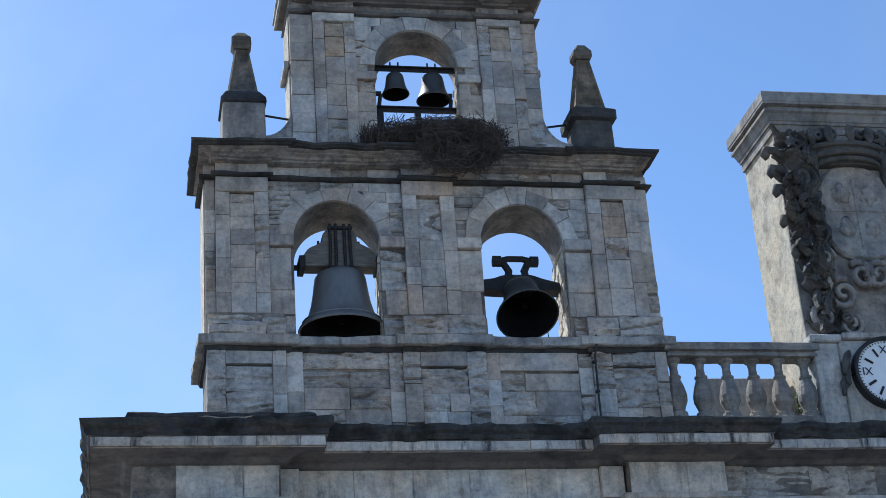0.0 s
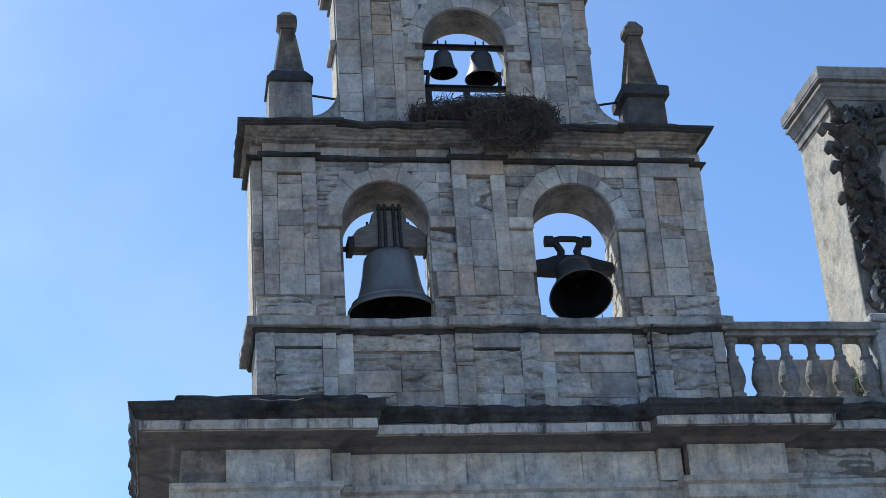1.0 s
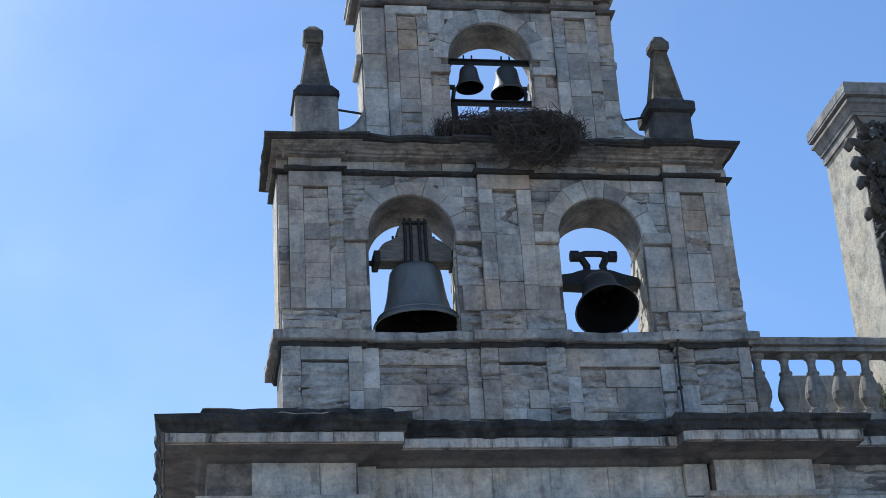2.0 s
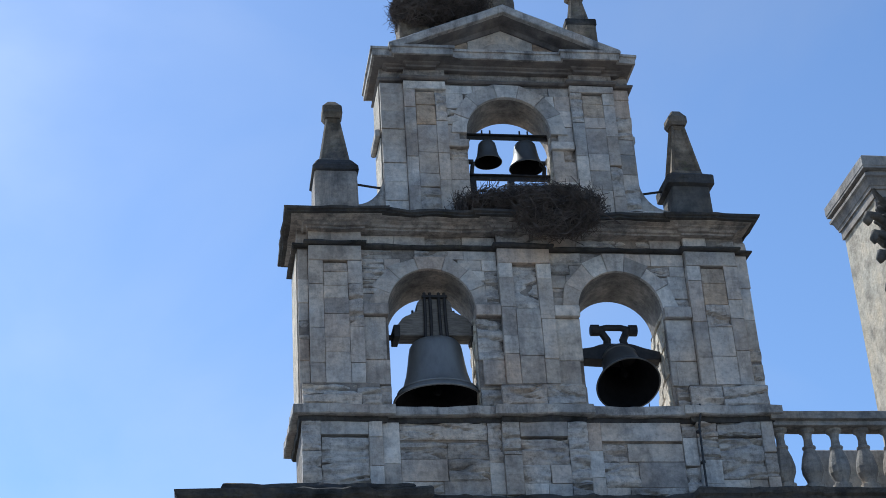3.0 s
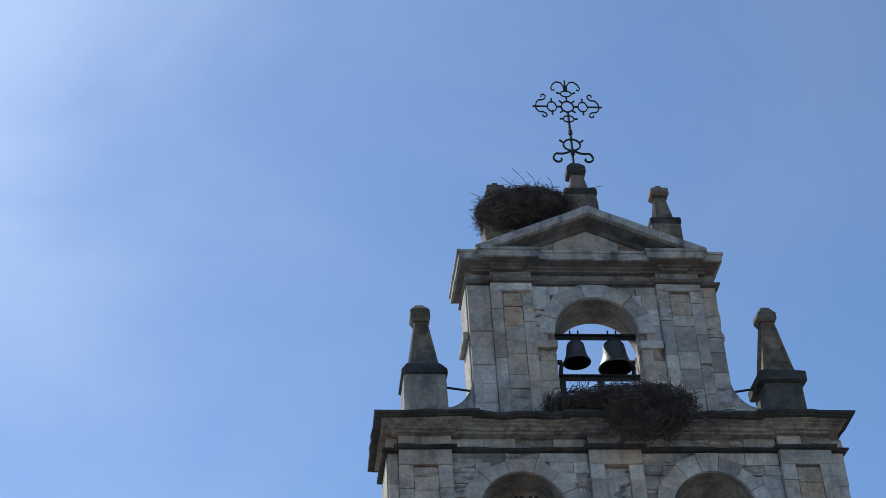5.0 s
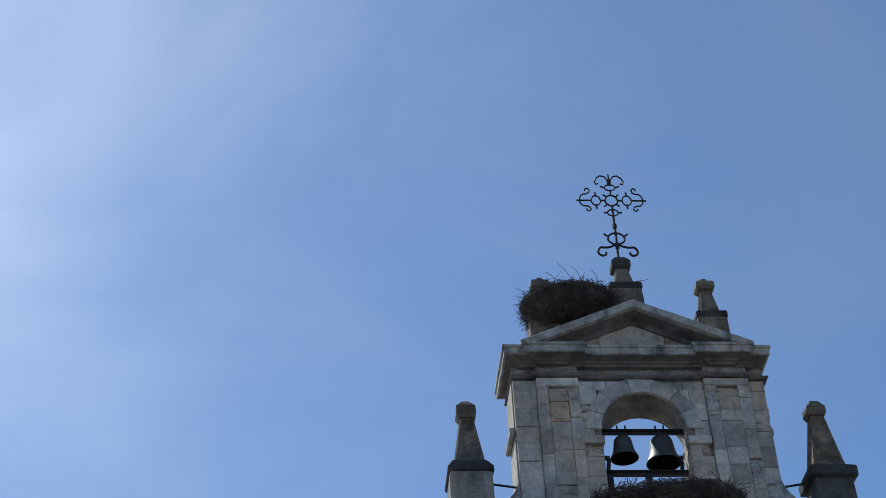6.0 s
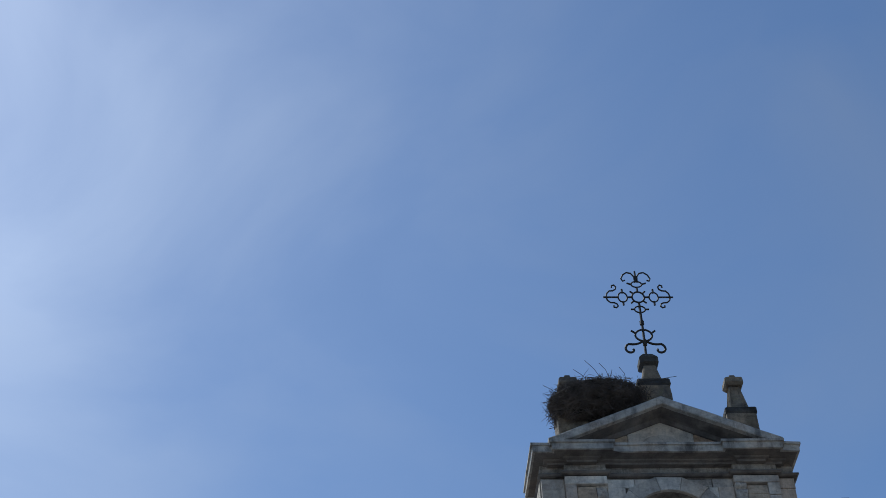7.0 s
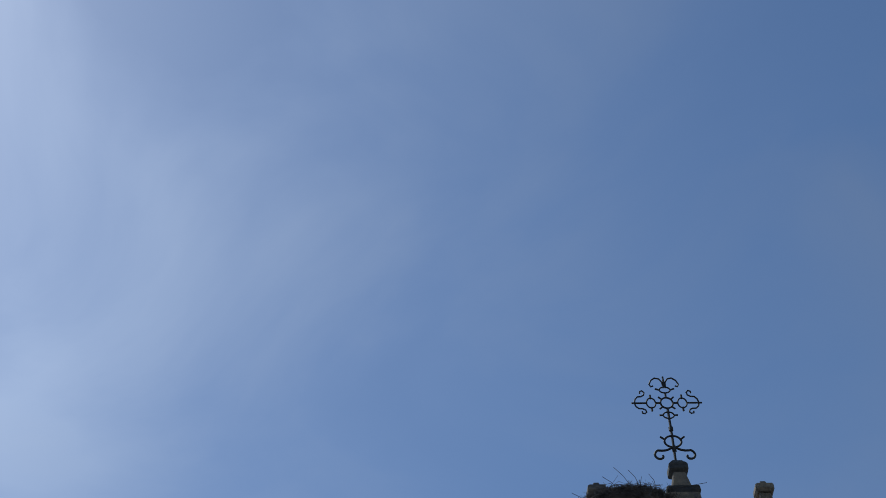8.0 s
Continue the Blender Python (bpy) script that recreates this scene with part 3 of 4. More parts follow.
for x0, x1 in ((-1.84, -1.0), (1.05, 1.95)):
    part("pilaster_base", box(x0, x1, 0.25, 0.6, 0.02, 0.31, 0.015), stone_block, gable)

STEPS2 = [(-1.76, -1.04, 0.1), (1.11, 1.88, 0.1)]
# architrave in the soffit tone: a shadow line painted by colour
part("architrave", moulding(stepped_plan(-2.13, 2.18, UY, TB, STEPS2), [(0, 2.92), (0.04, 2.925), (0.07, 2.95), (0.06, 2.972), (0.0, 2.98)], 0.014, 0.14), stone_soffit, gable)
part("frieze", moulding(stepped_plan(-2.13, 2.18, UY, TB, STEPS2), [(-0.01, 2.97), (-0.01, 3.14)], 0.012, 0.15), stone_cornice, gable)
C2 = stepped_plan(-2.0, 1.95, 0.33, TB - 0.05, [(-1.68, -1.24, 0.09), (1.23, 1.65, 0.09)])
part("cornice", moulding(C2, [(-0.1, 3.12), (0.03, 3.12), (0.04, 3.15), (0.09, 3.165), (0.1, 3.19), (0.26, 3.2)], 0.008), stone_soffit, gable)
part("cornice_top", moulding(C2, [(0.25, 3.203), (0.3, 3.205), (0.305, 3.32), (0.33, 3.325), (0.33, 3.37), (0.0, 3.4)], 0.01), stone_mould, gable)

# pediment
bm = bmesh.new()
for y in (0.4, TB - 0.1):
    v = [bm.verts.new((x, y, z)) for x, z in ((-1.95, 3.34), (1.92, 3.34), (0, 4.15))]
    bm.faces.new(v)
bm.verts.ensure_lookup_table()
for i in range(3):
    j = (i + 1) % 3
    bm.faces.new((bm.verts[i], bm.verts[j], bm.verts[j + 3], bm.verts[i + 3]))
tympanum = part("tympanum", bm, stone_core, gable)


def cut_stone(points, front, depth, bevel=0.012):
    """A flat stone cut to an outline of (x, z), with worn arrises."""
    bm = bmesh.new()
    faces = [[bm.verts.new((x, y, z)) for x, z in points] for y in (front, front + depth)]
    bm.faces.new(faces[0])
    bm.faces.new(faces[1])
    for i in range(len(points)):
        j = (i + 1) % len(points)
        bm.faces.new((faces[0][i], faces[0][j], faces[1][j], faces[1][i]))
    bmesh.ops.recalc_face_normals(bm, faces=bm.faces[:])
    bmesh.ops.bevel(bm, geom=[e for e in bm.edges if all(abs(v.co.y - front) < 0.001 for v in e.verts)], offset=bevel, affect='EDGES')
    return bm


# three large stones in the tympanum, the middle one carved with a raised blind arch
part("stone", cut_stone([(-1.6, 3.39), (-0.6, 3.39), (-0.6, 3.86)], 0.375, 0.1), stone_tan, tympanum)
part("stone", cut_stone([(-0.592, 3.39), (0.55, 3.39), (0.55, 3.88), (0.0, 4.1), (-0.592, 3.865)], 0.37, 0.1), stone_block, tympanum)
part("stone", cut_stone([(0.558, 3.39), (1.55, 3.39), (0.558, 3.87)], 0.378, 0.1), stone_tan, tympanum)
part("blind_arch", cut_stone([(-0.36, 3.392), (0.3, 3.392)] + [(-0.03 + 0.33 * math.cos(a), 3.56 + 0.2 * math.sin(a)) for a in [math.pi * k / 10 for k in range(11)]], 0.352, 0.03, 0.008), stone_block, tympanum)
RAKE_TOP = [(0.06, 0.06), (-0.03, 0.065), (-0.04, 0.08), (-0.04, 0.2), (-0.02, 0.23), (TB, 0.24), (TB, 0.2), (0.06, 0.2)]
# the bed's dark colour carries the shade under the raking slab
RAKE_BED = [(0.42, -0.06), (0.34, -0.05), (0.3, 0.02), (0.06, 0.065), (0.065, 0.198), (TB - 0.02, 0.198), (TB - 0.02, -0.06)]
for end in (-2.02, 1.98):
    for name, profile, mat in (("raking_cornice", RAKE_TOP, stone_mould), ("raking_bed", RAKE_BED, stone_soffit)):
        bm = bmesh.new()
        rings = []
        count = 9
        for k in range(count + 1):
            x = end * (1 - k / count)
            z = 3.22 + (4.08 - 3.22) * k / count
            ring_verts = []
            for y, h in profile:
                q = Vector((x, y, z + h))
                ring_verts.append(bm.verts.new(q + noise.noise_vector(q * 4) * 0.008))
            rings.append(ring_verts)
        for a, b in zip(rings, rings[1:]):
            for i in range(len(profile)):
                j = (i + 1) % len(profile)
                bm.faces.new((a[i], a[j], b[j], b[i]))
        bm.faces.new(rings[0])
        bm.faces.new(rings[-1])
        part(name, bm, mat, gable)

# pale sheets added on the flanks: the sunlight there is in their colour
part("flank_plaster", box(-2.168, -2.152, UY + 0.1, TB, 0.55, 1.86), stone_reveal, gable, "pale sheet with sunlight painted on the flank")
part("flank_plaster", box(-2.168, -2.152, UY + 0.1, TB, 2.05, 2.9), stone_reveal, gable, "pale sheet with sunlight painted on the flank")
part("flank_plaster", box(-3.638, -3.622, 0.25, TB, -3.15, -0.48), stone_reveal, gable, "pale sheet with sunlight painted on the flank")

# concave shoulders beside the upper storey
for side, x_in, x_out in ((-1, -2.15, -2.62), (1, 2.15, 2.63)):
    bm = bmesh.new()
    curve = [(x_in, 0.03), (x_in, 1.15)]
    for k in range(9):
        a = math.pi / 2 * k / 8
        curve.append((x_out - (x_out - x_in) * math.cos(a), 1.15 - 0.62 * math.sin(a)))
    curve.append((x_out + side * 0.12, 0.5))
    curve.append((x_out + side * 0.12, 0.03))
    v0 = [bm.verts.new((x, UY + 0.02, z)) for x, z in curve]
    v1 = [bm.verts.new((x, TB, z)) for x, z in curve]
    bm.faces.new(v0)
    bm.faces.new(v1)
    for i in range(len(curve)):
        j = (i + 1) % len(curve)
        bm.faces.new((v0[i], v0[j], v1[j], v1[i]))
    part("shoulder_scroll", bm, stone_mould, gable)
    part("stone", stone_bmesh(min(x_in, x_out), max(x_in, x_out), 0.04, 0.5, UY - 0.02, 0.1), stone_block, upper)

# ---- obelisks on the belfry cornice ----


def obelisk(x, y, levels, block, group, label, z0=0.02):
    ob = thing("obelisk", (x, y, z0), label, "obelisk", group)
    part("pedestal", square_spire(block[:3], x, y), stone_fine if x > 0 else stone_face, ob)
    # black slab: dark stone on the right, painted undershadow on the left
    part("slab", square_spire(block[2:], x, y, wear=0.025), stone_black, ob)
    part("shaft", square_spire(levels[:-4], x, y, sunk=0.06), stone_obelisk, ob)
    part("finial", square_spire(levels[-4:], x, y, wear=0.02), stone_obelisk, ob)
    return ob


obelisk(-2.97, 0.47, [(0.29, 1.2), (0.25, 1.27), (0.12, 2.12), (0.13, 2.14), (0.172, 2.23), (0.165, 2.36), (0.07, 2.47)],
        [(0.37, 0.0), (0.36, 0.12), (0.34, 0.98), (0.37, 1.0), (0.37, 1.08), (0.3, 1.21)], "gable obelisks", "tapered stone obelisk with lichen on a block")
obelisk(2.97, 0.47, [(0.28, 1.13), (0.26, 1.2), (0.12, 2.17), (0.14, 2.19), (0.165, 2.25), (0.16, 2.36), (0.08, 2.49)],
        [(0.35, 0.0), (0.33, 0.2), (0.32, 0.86), (0.4, 0.9), (0.4, 1.06), (0.28, 1.15)], "gable obelisks", "tapered stone obelisk on a dark overhanging slab")
for x in (-1.5, 1.47):
    top = thing("pinnacle", (x, 0.6, 3.75), "short stone pinnacle on a dark slab on the pediment", "pinnacle", "pediment pinnacles")
    part("pedestal", square_spire([(0.27, 3.45), (0.26, 4.2)], x, 0.6), stone_obelisk, top)
    part("slab", square_spire([(0.26, 4.2), (0.275, 4.23), (0.275, 4.33), (0.19, 4.37)], x, 0.6), stone_black, top)
    part("shaft", square_spire([(0.18, 4.36), (0.1, 4.9)], x, 0.6, sunk=0.03), stone_obelisk, top)
    part("finial", square_spire([(0.13, 4.92), (0.165, 4.97), (0.16, 5.07), (0.07, 5.12), (0.05, 5.19)], x, 0.6), stone_obelisk, top)
centre = thing("cross_pedestal", (0, 0.6, 4.2), "dark stone pedestal at the top of the pediment", "pedestal")
part("foot", square_spire([(0.3, 4.1), (0.29, 4.6), (0.28, 4.8)], 0, 0.6), stone_obelisk, centre)
part("slab", square_spire([(0.28, 4.8), (0.3, 4.84), (0.29, 4.94), (0.2, 5.0)], 0, 0.6), stone_black, centre)
part("shaft", square_spire([(0.18, 4.99), (0.11, 5.36)], 0, 0.6), stone_obelisk, centre)
part("head", square_spire([(0.11, 5.36), (0.17, 5.41), (0.17, 5.53), (0.1, 5.63), (0.05, 5.66)], 0, 0.6), stone_black, centre)

# ---- the wrought-iron cross ----
cross = thing("iron_cross", (0, 0.6, 5.66), "black wrought-iron cross with scrolls and rings", "cross")
CY, CZ = 0.6, 7.03


def bar(name, pts, radius=0.02):
    part(name, rod([(x, CY, z) for x, z in pts], radius), iron, cross)


def ring(rx, rz, x, z, radius=0.015):
    bar("ring", [(x + rx * math.cos(a), z + rz * math.sin(a)) for a in [2 * math.pi * k / 20 for k in range(21)]], radius)


def hook(start, mid, curl, radius, direction, turns=0.75):
    """A bar that swings out from start by mid and ends in a curl round the centre curl."""
    a0 = math.atan2(mid[1] - curl[1], mid[0] - curl[0])
    r0 = math.hypot(mid[0] - curl[0], mid[1] - curl[1])
    pts = []
    for k in range(6):
        t = k / 6
        bend = math.sin(t * math.pi) * 0.12 * direction
        dx, dz = mid[0] - start[0], mid[1] - start[1]
        pts.append((start[0] + dx * t - dz * bend, start[1] + dz * t + dx * bend))
    for k in range(15):
        t = k / 14
        a = a0 + direction * 2 * math.pi * turns * t
        r = r0 * (1 - 0.72 * t)
        pts.append((curl[0] + r * math.cos(a), curl[1] + r * math.sin(a)))
    bar("scroll", pts, radius)


bar("stem", [(-0.01, 5.62), (0, 6.2), (0, CZ - 0.14)], 0.024)
bar("collar", [(0, 6.38), (0, 6.46)], 0.042)
bar("collar", [(0, 5.9), (0, 6.02)], 0.04)
ring(0.115, 0.125, 0, CZ, 0.018)
for k in range(4):
    a = math.pi / 4 + k * math.pi / 2
    bar("barb", [(0.12 * math.cos(a), CZ + 0.12 * math.sin(a)), (0.2 * math.cos(a), CZ + 0.2 * math.sin(a))], 0.018)
for s in (-1, 1):
    ring(0.085, 0.115, s * 0.29, CZ)
    bar("spike", [(s * 0.29, CZ + 0.1), (s * 0.29, CZ + 0.19)], 0.02)
    bar("spike", [(s * 0.29, CZ - 0.1), (s * 0.29, CZ - 0.19)], 0.02)
    bar("arm", [(s * 0.115, CZ), (s * 0.21, CZ)], 0.02)
    bar("arm", [(s * 0.37, CZ), (s * 0.5, CZ), (s * 0.655, CZ)], 0.018)
    curl = [(0.6, 0.0), (0.58, 0.09), (0.53, 0.15), (0.46, 0.155), (0.41, 0.19), (0.395, 0.25), (0.43, 0.295), (0.475, 0.275), (0.475, 0.235)]
    bar("scroll", [(s * x, CZ + z) for x, z in curl], 0.016)
    bar("scroll", [(s * x, CZ - z * 0.85) for x, z in curl], 0.016)
    bar("scroll", [(s * x, CZ + z) for x, z in ((0.02, 0.36), (0.03, 0.5), (0.08, 0.58), (0.16, 0.6), (0.235, 0.54), (0.275, 0.45), (0.25, 0.39), (0.205, 0.41))], 0.016)
    bar("spike", [(s * 0.1, CZ + 0.31), (s * 0.18, CZ + 0.34)], 0.018)
    bar("spike", [(s * 0.1, CZ - 0.29), (s * 0.17, CZ - 0.29)], 0.018)
    hook((s * 0.02, 6.0), (s * 0.3, 5.93), (s * 0.26, 5.81), 0.023, -s, 0.72)
    bar("spike", [(s * 0.15, 6.18), (s * 0.22, 6.24)], 0.02)
ring(0.1, 0.07, 0, CZ + 0.31)
ring(0.1, 0.075, 0, CZ - 0.29)
ring(0.155, 0.13, 0, 6.13, 0.02)
bar("stem", [(0, CZ + 0.12), (0, CZ + 0.24)], 0.02)
bar("spike", [(0, CZ + 0.38), (0, CZ + 0.56), (0, CZ + 0.63)], 0.018)

# ---- the bells ----


BELL = [(1.0, 0.0), (0.985, 0.03), (0.93, 0.09), (0.86, 0.16), (0.79, 0.26), (0.735, 0.42), (0.7, 0.6), (0.675, 0.78), (0.655, 0.88), (0.59, 0.95), (0.4, 0.99), (0.05, 1.0)]
GREAT = [(1.0, 0.0), (0.985, 0.03), (0.915, 0.09), (0.83, 0.16), (0.755, 0.26), (0.69, 0.42), (0.645, 0.6), (0.61, 0.78), (0.585, 0.88), (0.52, 0.95), (0.35, 0.99), (0.05, 1.0)]
FULL = [(1.0, 0.0), (0.975, 0.05), (0.88, 0.15), (0.78, 0.3), (0.71, 0.5), (0.665, 0.7), (0.61, 0.86), (0.5, 0.95), (0.3, 0.99), (0.05, 1.0)]
SLIM = [(1.0, 0.0), (0.97, 0.04), (0.88, 0.12), (0.77, 0.24), (0.67, 0.4), (0.6, 0.58), (0.55, 0.76), (0.52, 0.88), (0.46, 0.95), (0.3, 0.99), (0.05, 1.0)]


def bell_bmesh(radius, height, pivot, turn=None, steps=40, shape=BELL):
    prof = [(0.955, 0.05), (0.955, 0.0)] + shape
    return lathe([(r * radius, (h - 1) * height) for r, h in prof], pivot, steps, turn=turn, open_end=True)


def bell_lining(radius, height, pivot, turn=None, steps=40, shape=BELL):
    prof = [(max(0.03, r - 0.045), h * 0.95 + 0.004) for r, h in shape]
    return lathe([(r * radius, (h - 1) * height) for r, h in prof], pivot, steps, turn=turn, open_end=True)


def rib(radius, height, at, r, pivot, turn=None):
    return lathe([(r * radius, (at - 1) * height - 0.02), ((r + 0.03) * radius, (at - 1) * height - 0.01), ((r + 0.03) * radius, (at - 1) * height + 0.01), (r * radius, (at - 1) * height + 0.02)], pivot, 40, turn=turn, ends=False)


# the great bell under its timber headstock
px, py = -1.44, 0.62
bell = thing("large_bell", (px, py, -2.95), "large grey bronze bell hung from a timber headstock", "bell")
part("bell_body", bell_bmesh(0.705, 1.02, (px, py, -1.83), shape=GREAT), bronze, bell, smooth=True)
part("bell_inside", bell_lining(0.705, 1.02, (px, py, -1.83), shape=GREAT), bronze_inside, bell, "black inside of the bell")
part("rib", rib(0.705, 1.02, 0.12, 0.88, (px, py, -1.83)), bronze, bell)
part("clapper", lathe([(0.03, -0.4), (0.03, -0.7), (0.07, -0.76), (0.08, -0.85), (0.04, -0.9)], (px, py, -1.83), 12), bronze_inside, bell)
curve = [(-0.66, -1.79), (-0.66, -1.65), (-0.57, -1.59), (-0.53, -1.5), (-0.46, -1.45), (-0.34, -1.41), (-0.27, -1.37), (-0.28, -1.23), (-0.22, -1.15), (-0.1, -1.14)]
curve = curve + [(-x, z) for x, z in reversed(curve)]
bm = bmesh.new()
v0 = [bm.verts.new((px + x, py - 0.17, z)) for x, z in curve]
v1 = [bm.verts.new((px + x, py + 0.17, z)) for x, z in curve]
bm.faces.new(v0)
bm.faces.new(v1)
for i in range(len(curve)):
    j = (i + 1) % len(curve)
    bm.faces.new((v0[i], v0[j], v1[j], v1[i]))
bmesh.ops.bevel(bm, geom=bm.edges[:], offset=0.012, affect='EDGES')
part("headstock", bm, old_wood, bell, "weathered curved timber headstock")
for x in (-0.16, -0.07, 0.07, 0.16):
    part("strap", rod([(px + x * 1.1, py - 0.19, -1.85), (px + x, py - 0.2, -1.5), (px + x, py - 0.2, -1.06)], 0.026), iron, bell)
part("strap", box(px - 0.2, px + 0.2, py - 0.23, py - 0.17, -1.15, -1.11), iron, bell)
for s in (-1, 1):
    part("gudgeon", rod([(px + s * 0.6, py, -1.76), (px + s * 0.8, py, -1.76)], 0.05), iron, bell)
    part("iron_plate", box(px + s * 0.62 - 0.05, px + s * 0.62 + 0.05, py - 0.2, py + 0.2, -1.83, -1.62, 0.008), iron, bell)
    part("bolt", rod([(px + s * 0.33, py, -1.42), (px + s * 0.33, py, -1.28)], 0.02), iron, bell)

# the smaller bell, left swung with its mouth to the square
px, py, pz = 1.5, 0.6, -2.02
turn = Matrix.Rotation(radians(-31), 3, 'X')
upright = Matrix.Rotation(radians(-8), 3, 'X')
bell = thing("swung_bell", (px, py, -2.9), "dark bronze bell that stands tilted, mouth outward", "bell")
part("bell_body", bell_bmesh(0.515, 0.84, (px, py, pz), turn, shape=SLIM), bronze_dark, bell, smooth=True)
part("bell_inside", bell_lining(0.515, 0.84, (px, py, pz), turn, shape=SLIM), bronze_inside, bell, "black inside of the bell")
part("rib", rib(0.515, 0.84, 0.14, 0.845, (px, py, pz), turn), bronze_dark, bell)
part("rib", rib(0.515, 0.84, 0.8, 0.545, (px, py, pz), turn), bronze_dark, bell)
part("clapper", lathe([(0.02, -0.1), (0.025, -0.42), (0.05, -0.5), (0.055, -0.56), (0.03, -0.62)], (px, py, pz), 12, turn=turn), bronze_inside, bell)
curve = [(-0.7, -0.16), (-0.7, 0.02), (-0.42, 0.04), (-0.3, 0.1), (-0.2, 0.13), (0.2, 0.13), (0.3, 0.1), (0.42, 0.03), (0.68, -0.02), (0.68, -0.16), (0.3, -0.17), (-0.3, -0.17)]
bm = bmesh.new()
v0 = [bm.verts.new(Vector((px, py, pz)) + upright @ Vector((x, -0.12, z))) for x, z in curve]
v1 = [bm.verts.new(Vector((px, py, pz)) + upright @ Vector((x, 0.12, z))) for x, z in curve]
bm.faces.new(v0)
bm.faces.new(v1)
for i in range(len(curve)):
    j = (i + 1) % len(curve)
    bm.faces.new((v0[i], v0[j], v1[j], v1[i]))
bmesh.ops.bevel(bm, geom=bm.edges[:], offset=0.012, affect='EDGES')
part("headstock", bm, iron, bell, "dark iron headstock")
for s in (-1, 1):
    part("yoke_arm", rod([Vector((px, py, pz)) + upright @ Vector(p) for p in ((s * 0.16, 0, 0.1), (s * 0.13, 0, 0.26), (s * 0.2, 0, 0.4), (s * 0.33, 0, 0.45))], 0.065, sides=8), iron, bell)
    part("knob", rod([Vector((px, py, pz)) + upright @ Vector((s * 0.25, 0, 0.45)), Vector((px, py, pz)) + upright @ Vector((s * 0.38, 0, 0.45))], 0.095, sides=10), iron, bell)
part("yoke_bar", rod([Vector((px, py, pz)) + upright @ Vector(p) for p in ((-0.3, 0, 0.45), (-0.12, 0, 0.5), (0.12, 0, 0.5), (0.3, 0, 0.45))], 0.055, sides=8), iron, bell)
part("axle", rod([(px - 0.8, py, pz - 0.07), (px + 0.8, py, pz - 0.07)], 0.05, sides=8), iron, bell)
part("pull_wire", rod([(px + 0.42, py, -2.75), (px + 0.44, py, -3.17)], 0.008), iron, bell)

# two small bells on steel beams in the upper arch
beam = thing("upper_beam", (0, 0.78, 2.1), "dark steel beam across the upper arch", "beam", "arch beams")
part("web", box(-0.74, 0.8, 0.76, 0.8, 2.06, 2.115), iron, beam)
part("flange", box(-0.74, 0.8, 0.71, 0.85, 2.117, 2.137), iron, beam)
beam = thing("lower_beam", (0, 0.78, 1.3), "dark steel beam below the small bells", "beam", "arch beams")
part("web", box(-0.74, 0.8, 0.75, 0.81, 1.26, 1.315), iron, beam)
part("flange", box(-0.74, 0.8, 0.7, 0.86, 1.317, 1.335), iron, beam)
for x in (-0.6, 0.05):
    part("post", box(x - 0.05, x + 0.05, 0.72, 0.84, 0.38, 1.258), iron, beam)
for s in (-0.62, 0.62):
    part("hammer_arm", rod([(s, 0.72, 1.335), (s + 0.02, 0.72, 1.48), (s * 0.93, 0.72, 1.56)], 0.035), iron, beam)
    part("hammer_head", rod([(s - 0.06, 0.72, 1.57), (s + 0.04, 0.72, 1.57)], 0.05), iron, beam)
for x, r, z, h in ((-0.31, 0.24, 2.01, 0.41), (0.345, 0.3, 2.01, 0.51)):
    small = thing("small_bell", (x, 0.78, z - h), "small dark bronze bell hung from a steel beam", "bell", "small bells")
    part("bell_body", bell_bmesh(r, h, (x, 0.78, z), steps=28, shape=FULL), bronze_dark, small, smooth=True)
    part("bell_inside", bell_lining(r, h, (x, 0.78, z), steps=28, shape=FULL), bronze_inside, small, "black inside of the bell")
    part("crown_loop", box(x - 0.06, x + 0.06, 0.74, 0.82, z - 0.02, 2.06, 0.005), iron, small)
    for dx in (-0.07, 0.07):
        part("bolt", rod([(x + dx, 0.78, 2.13), (x + dx, 0.78, 2.24)], 0.015), iron, small)

for s, x0, x1 in ((-1, -2.6, -2.2), (1, 2.6, 2.25)):
    tie = thing("tie_rod", (x0, 0.5, 0.93), "thin iron tie rod between obelisk and gable", "tie rod", "tie rods")
    part("bar", rod([(x0, 0.5, 0.95), (x1, 0.52, 0.9)], 0.022), iron, tie)

# ---- stork nests of sticks ----


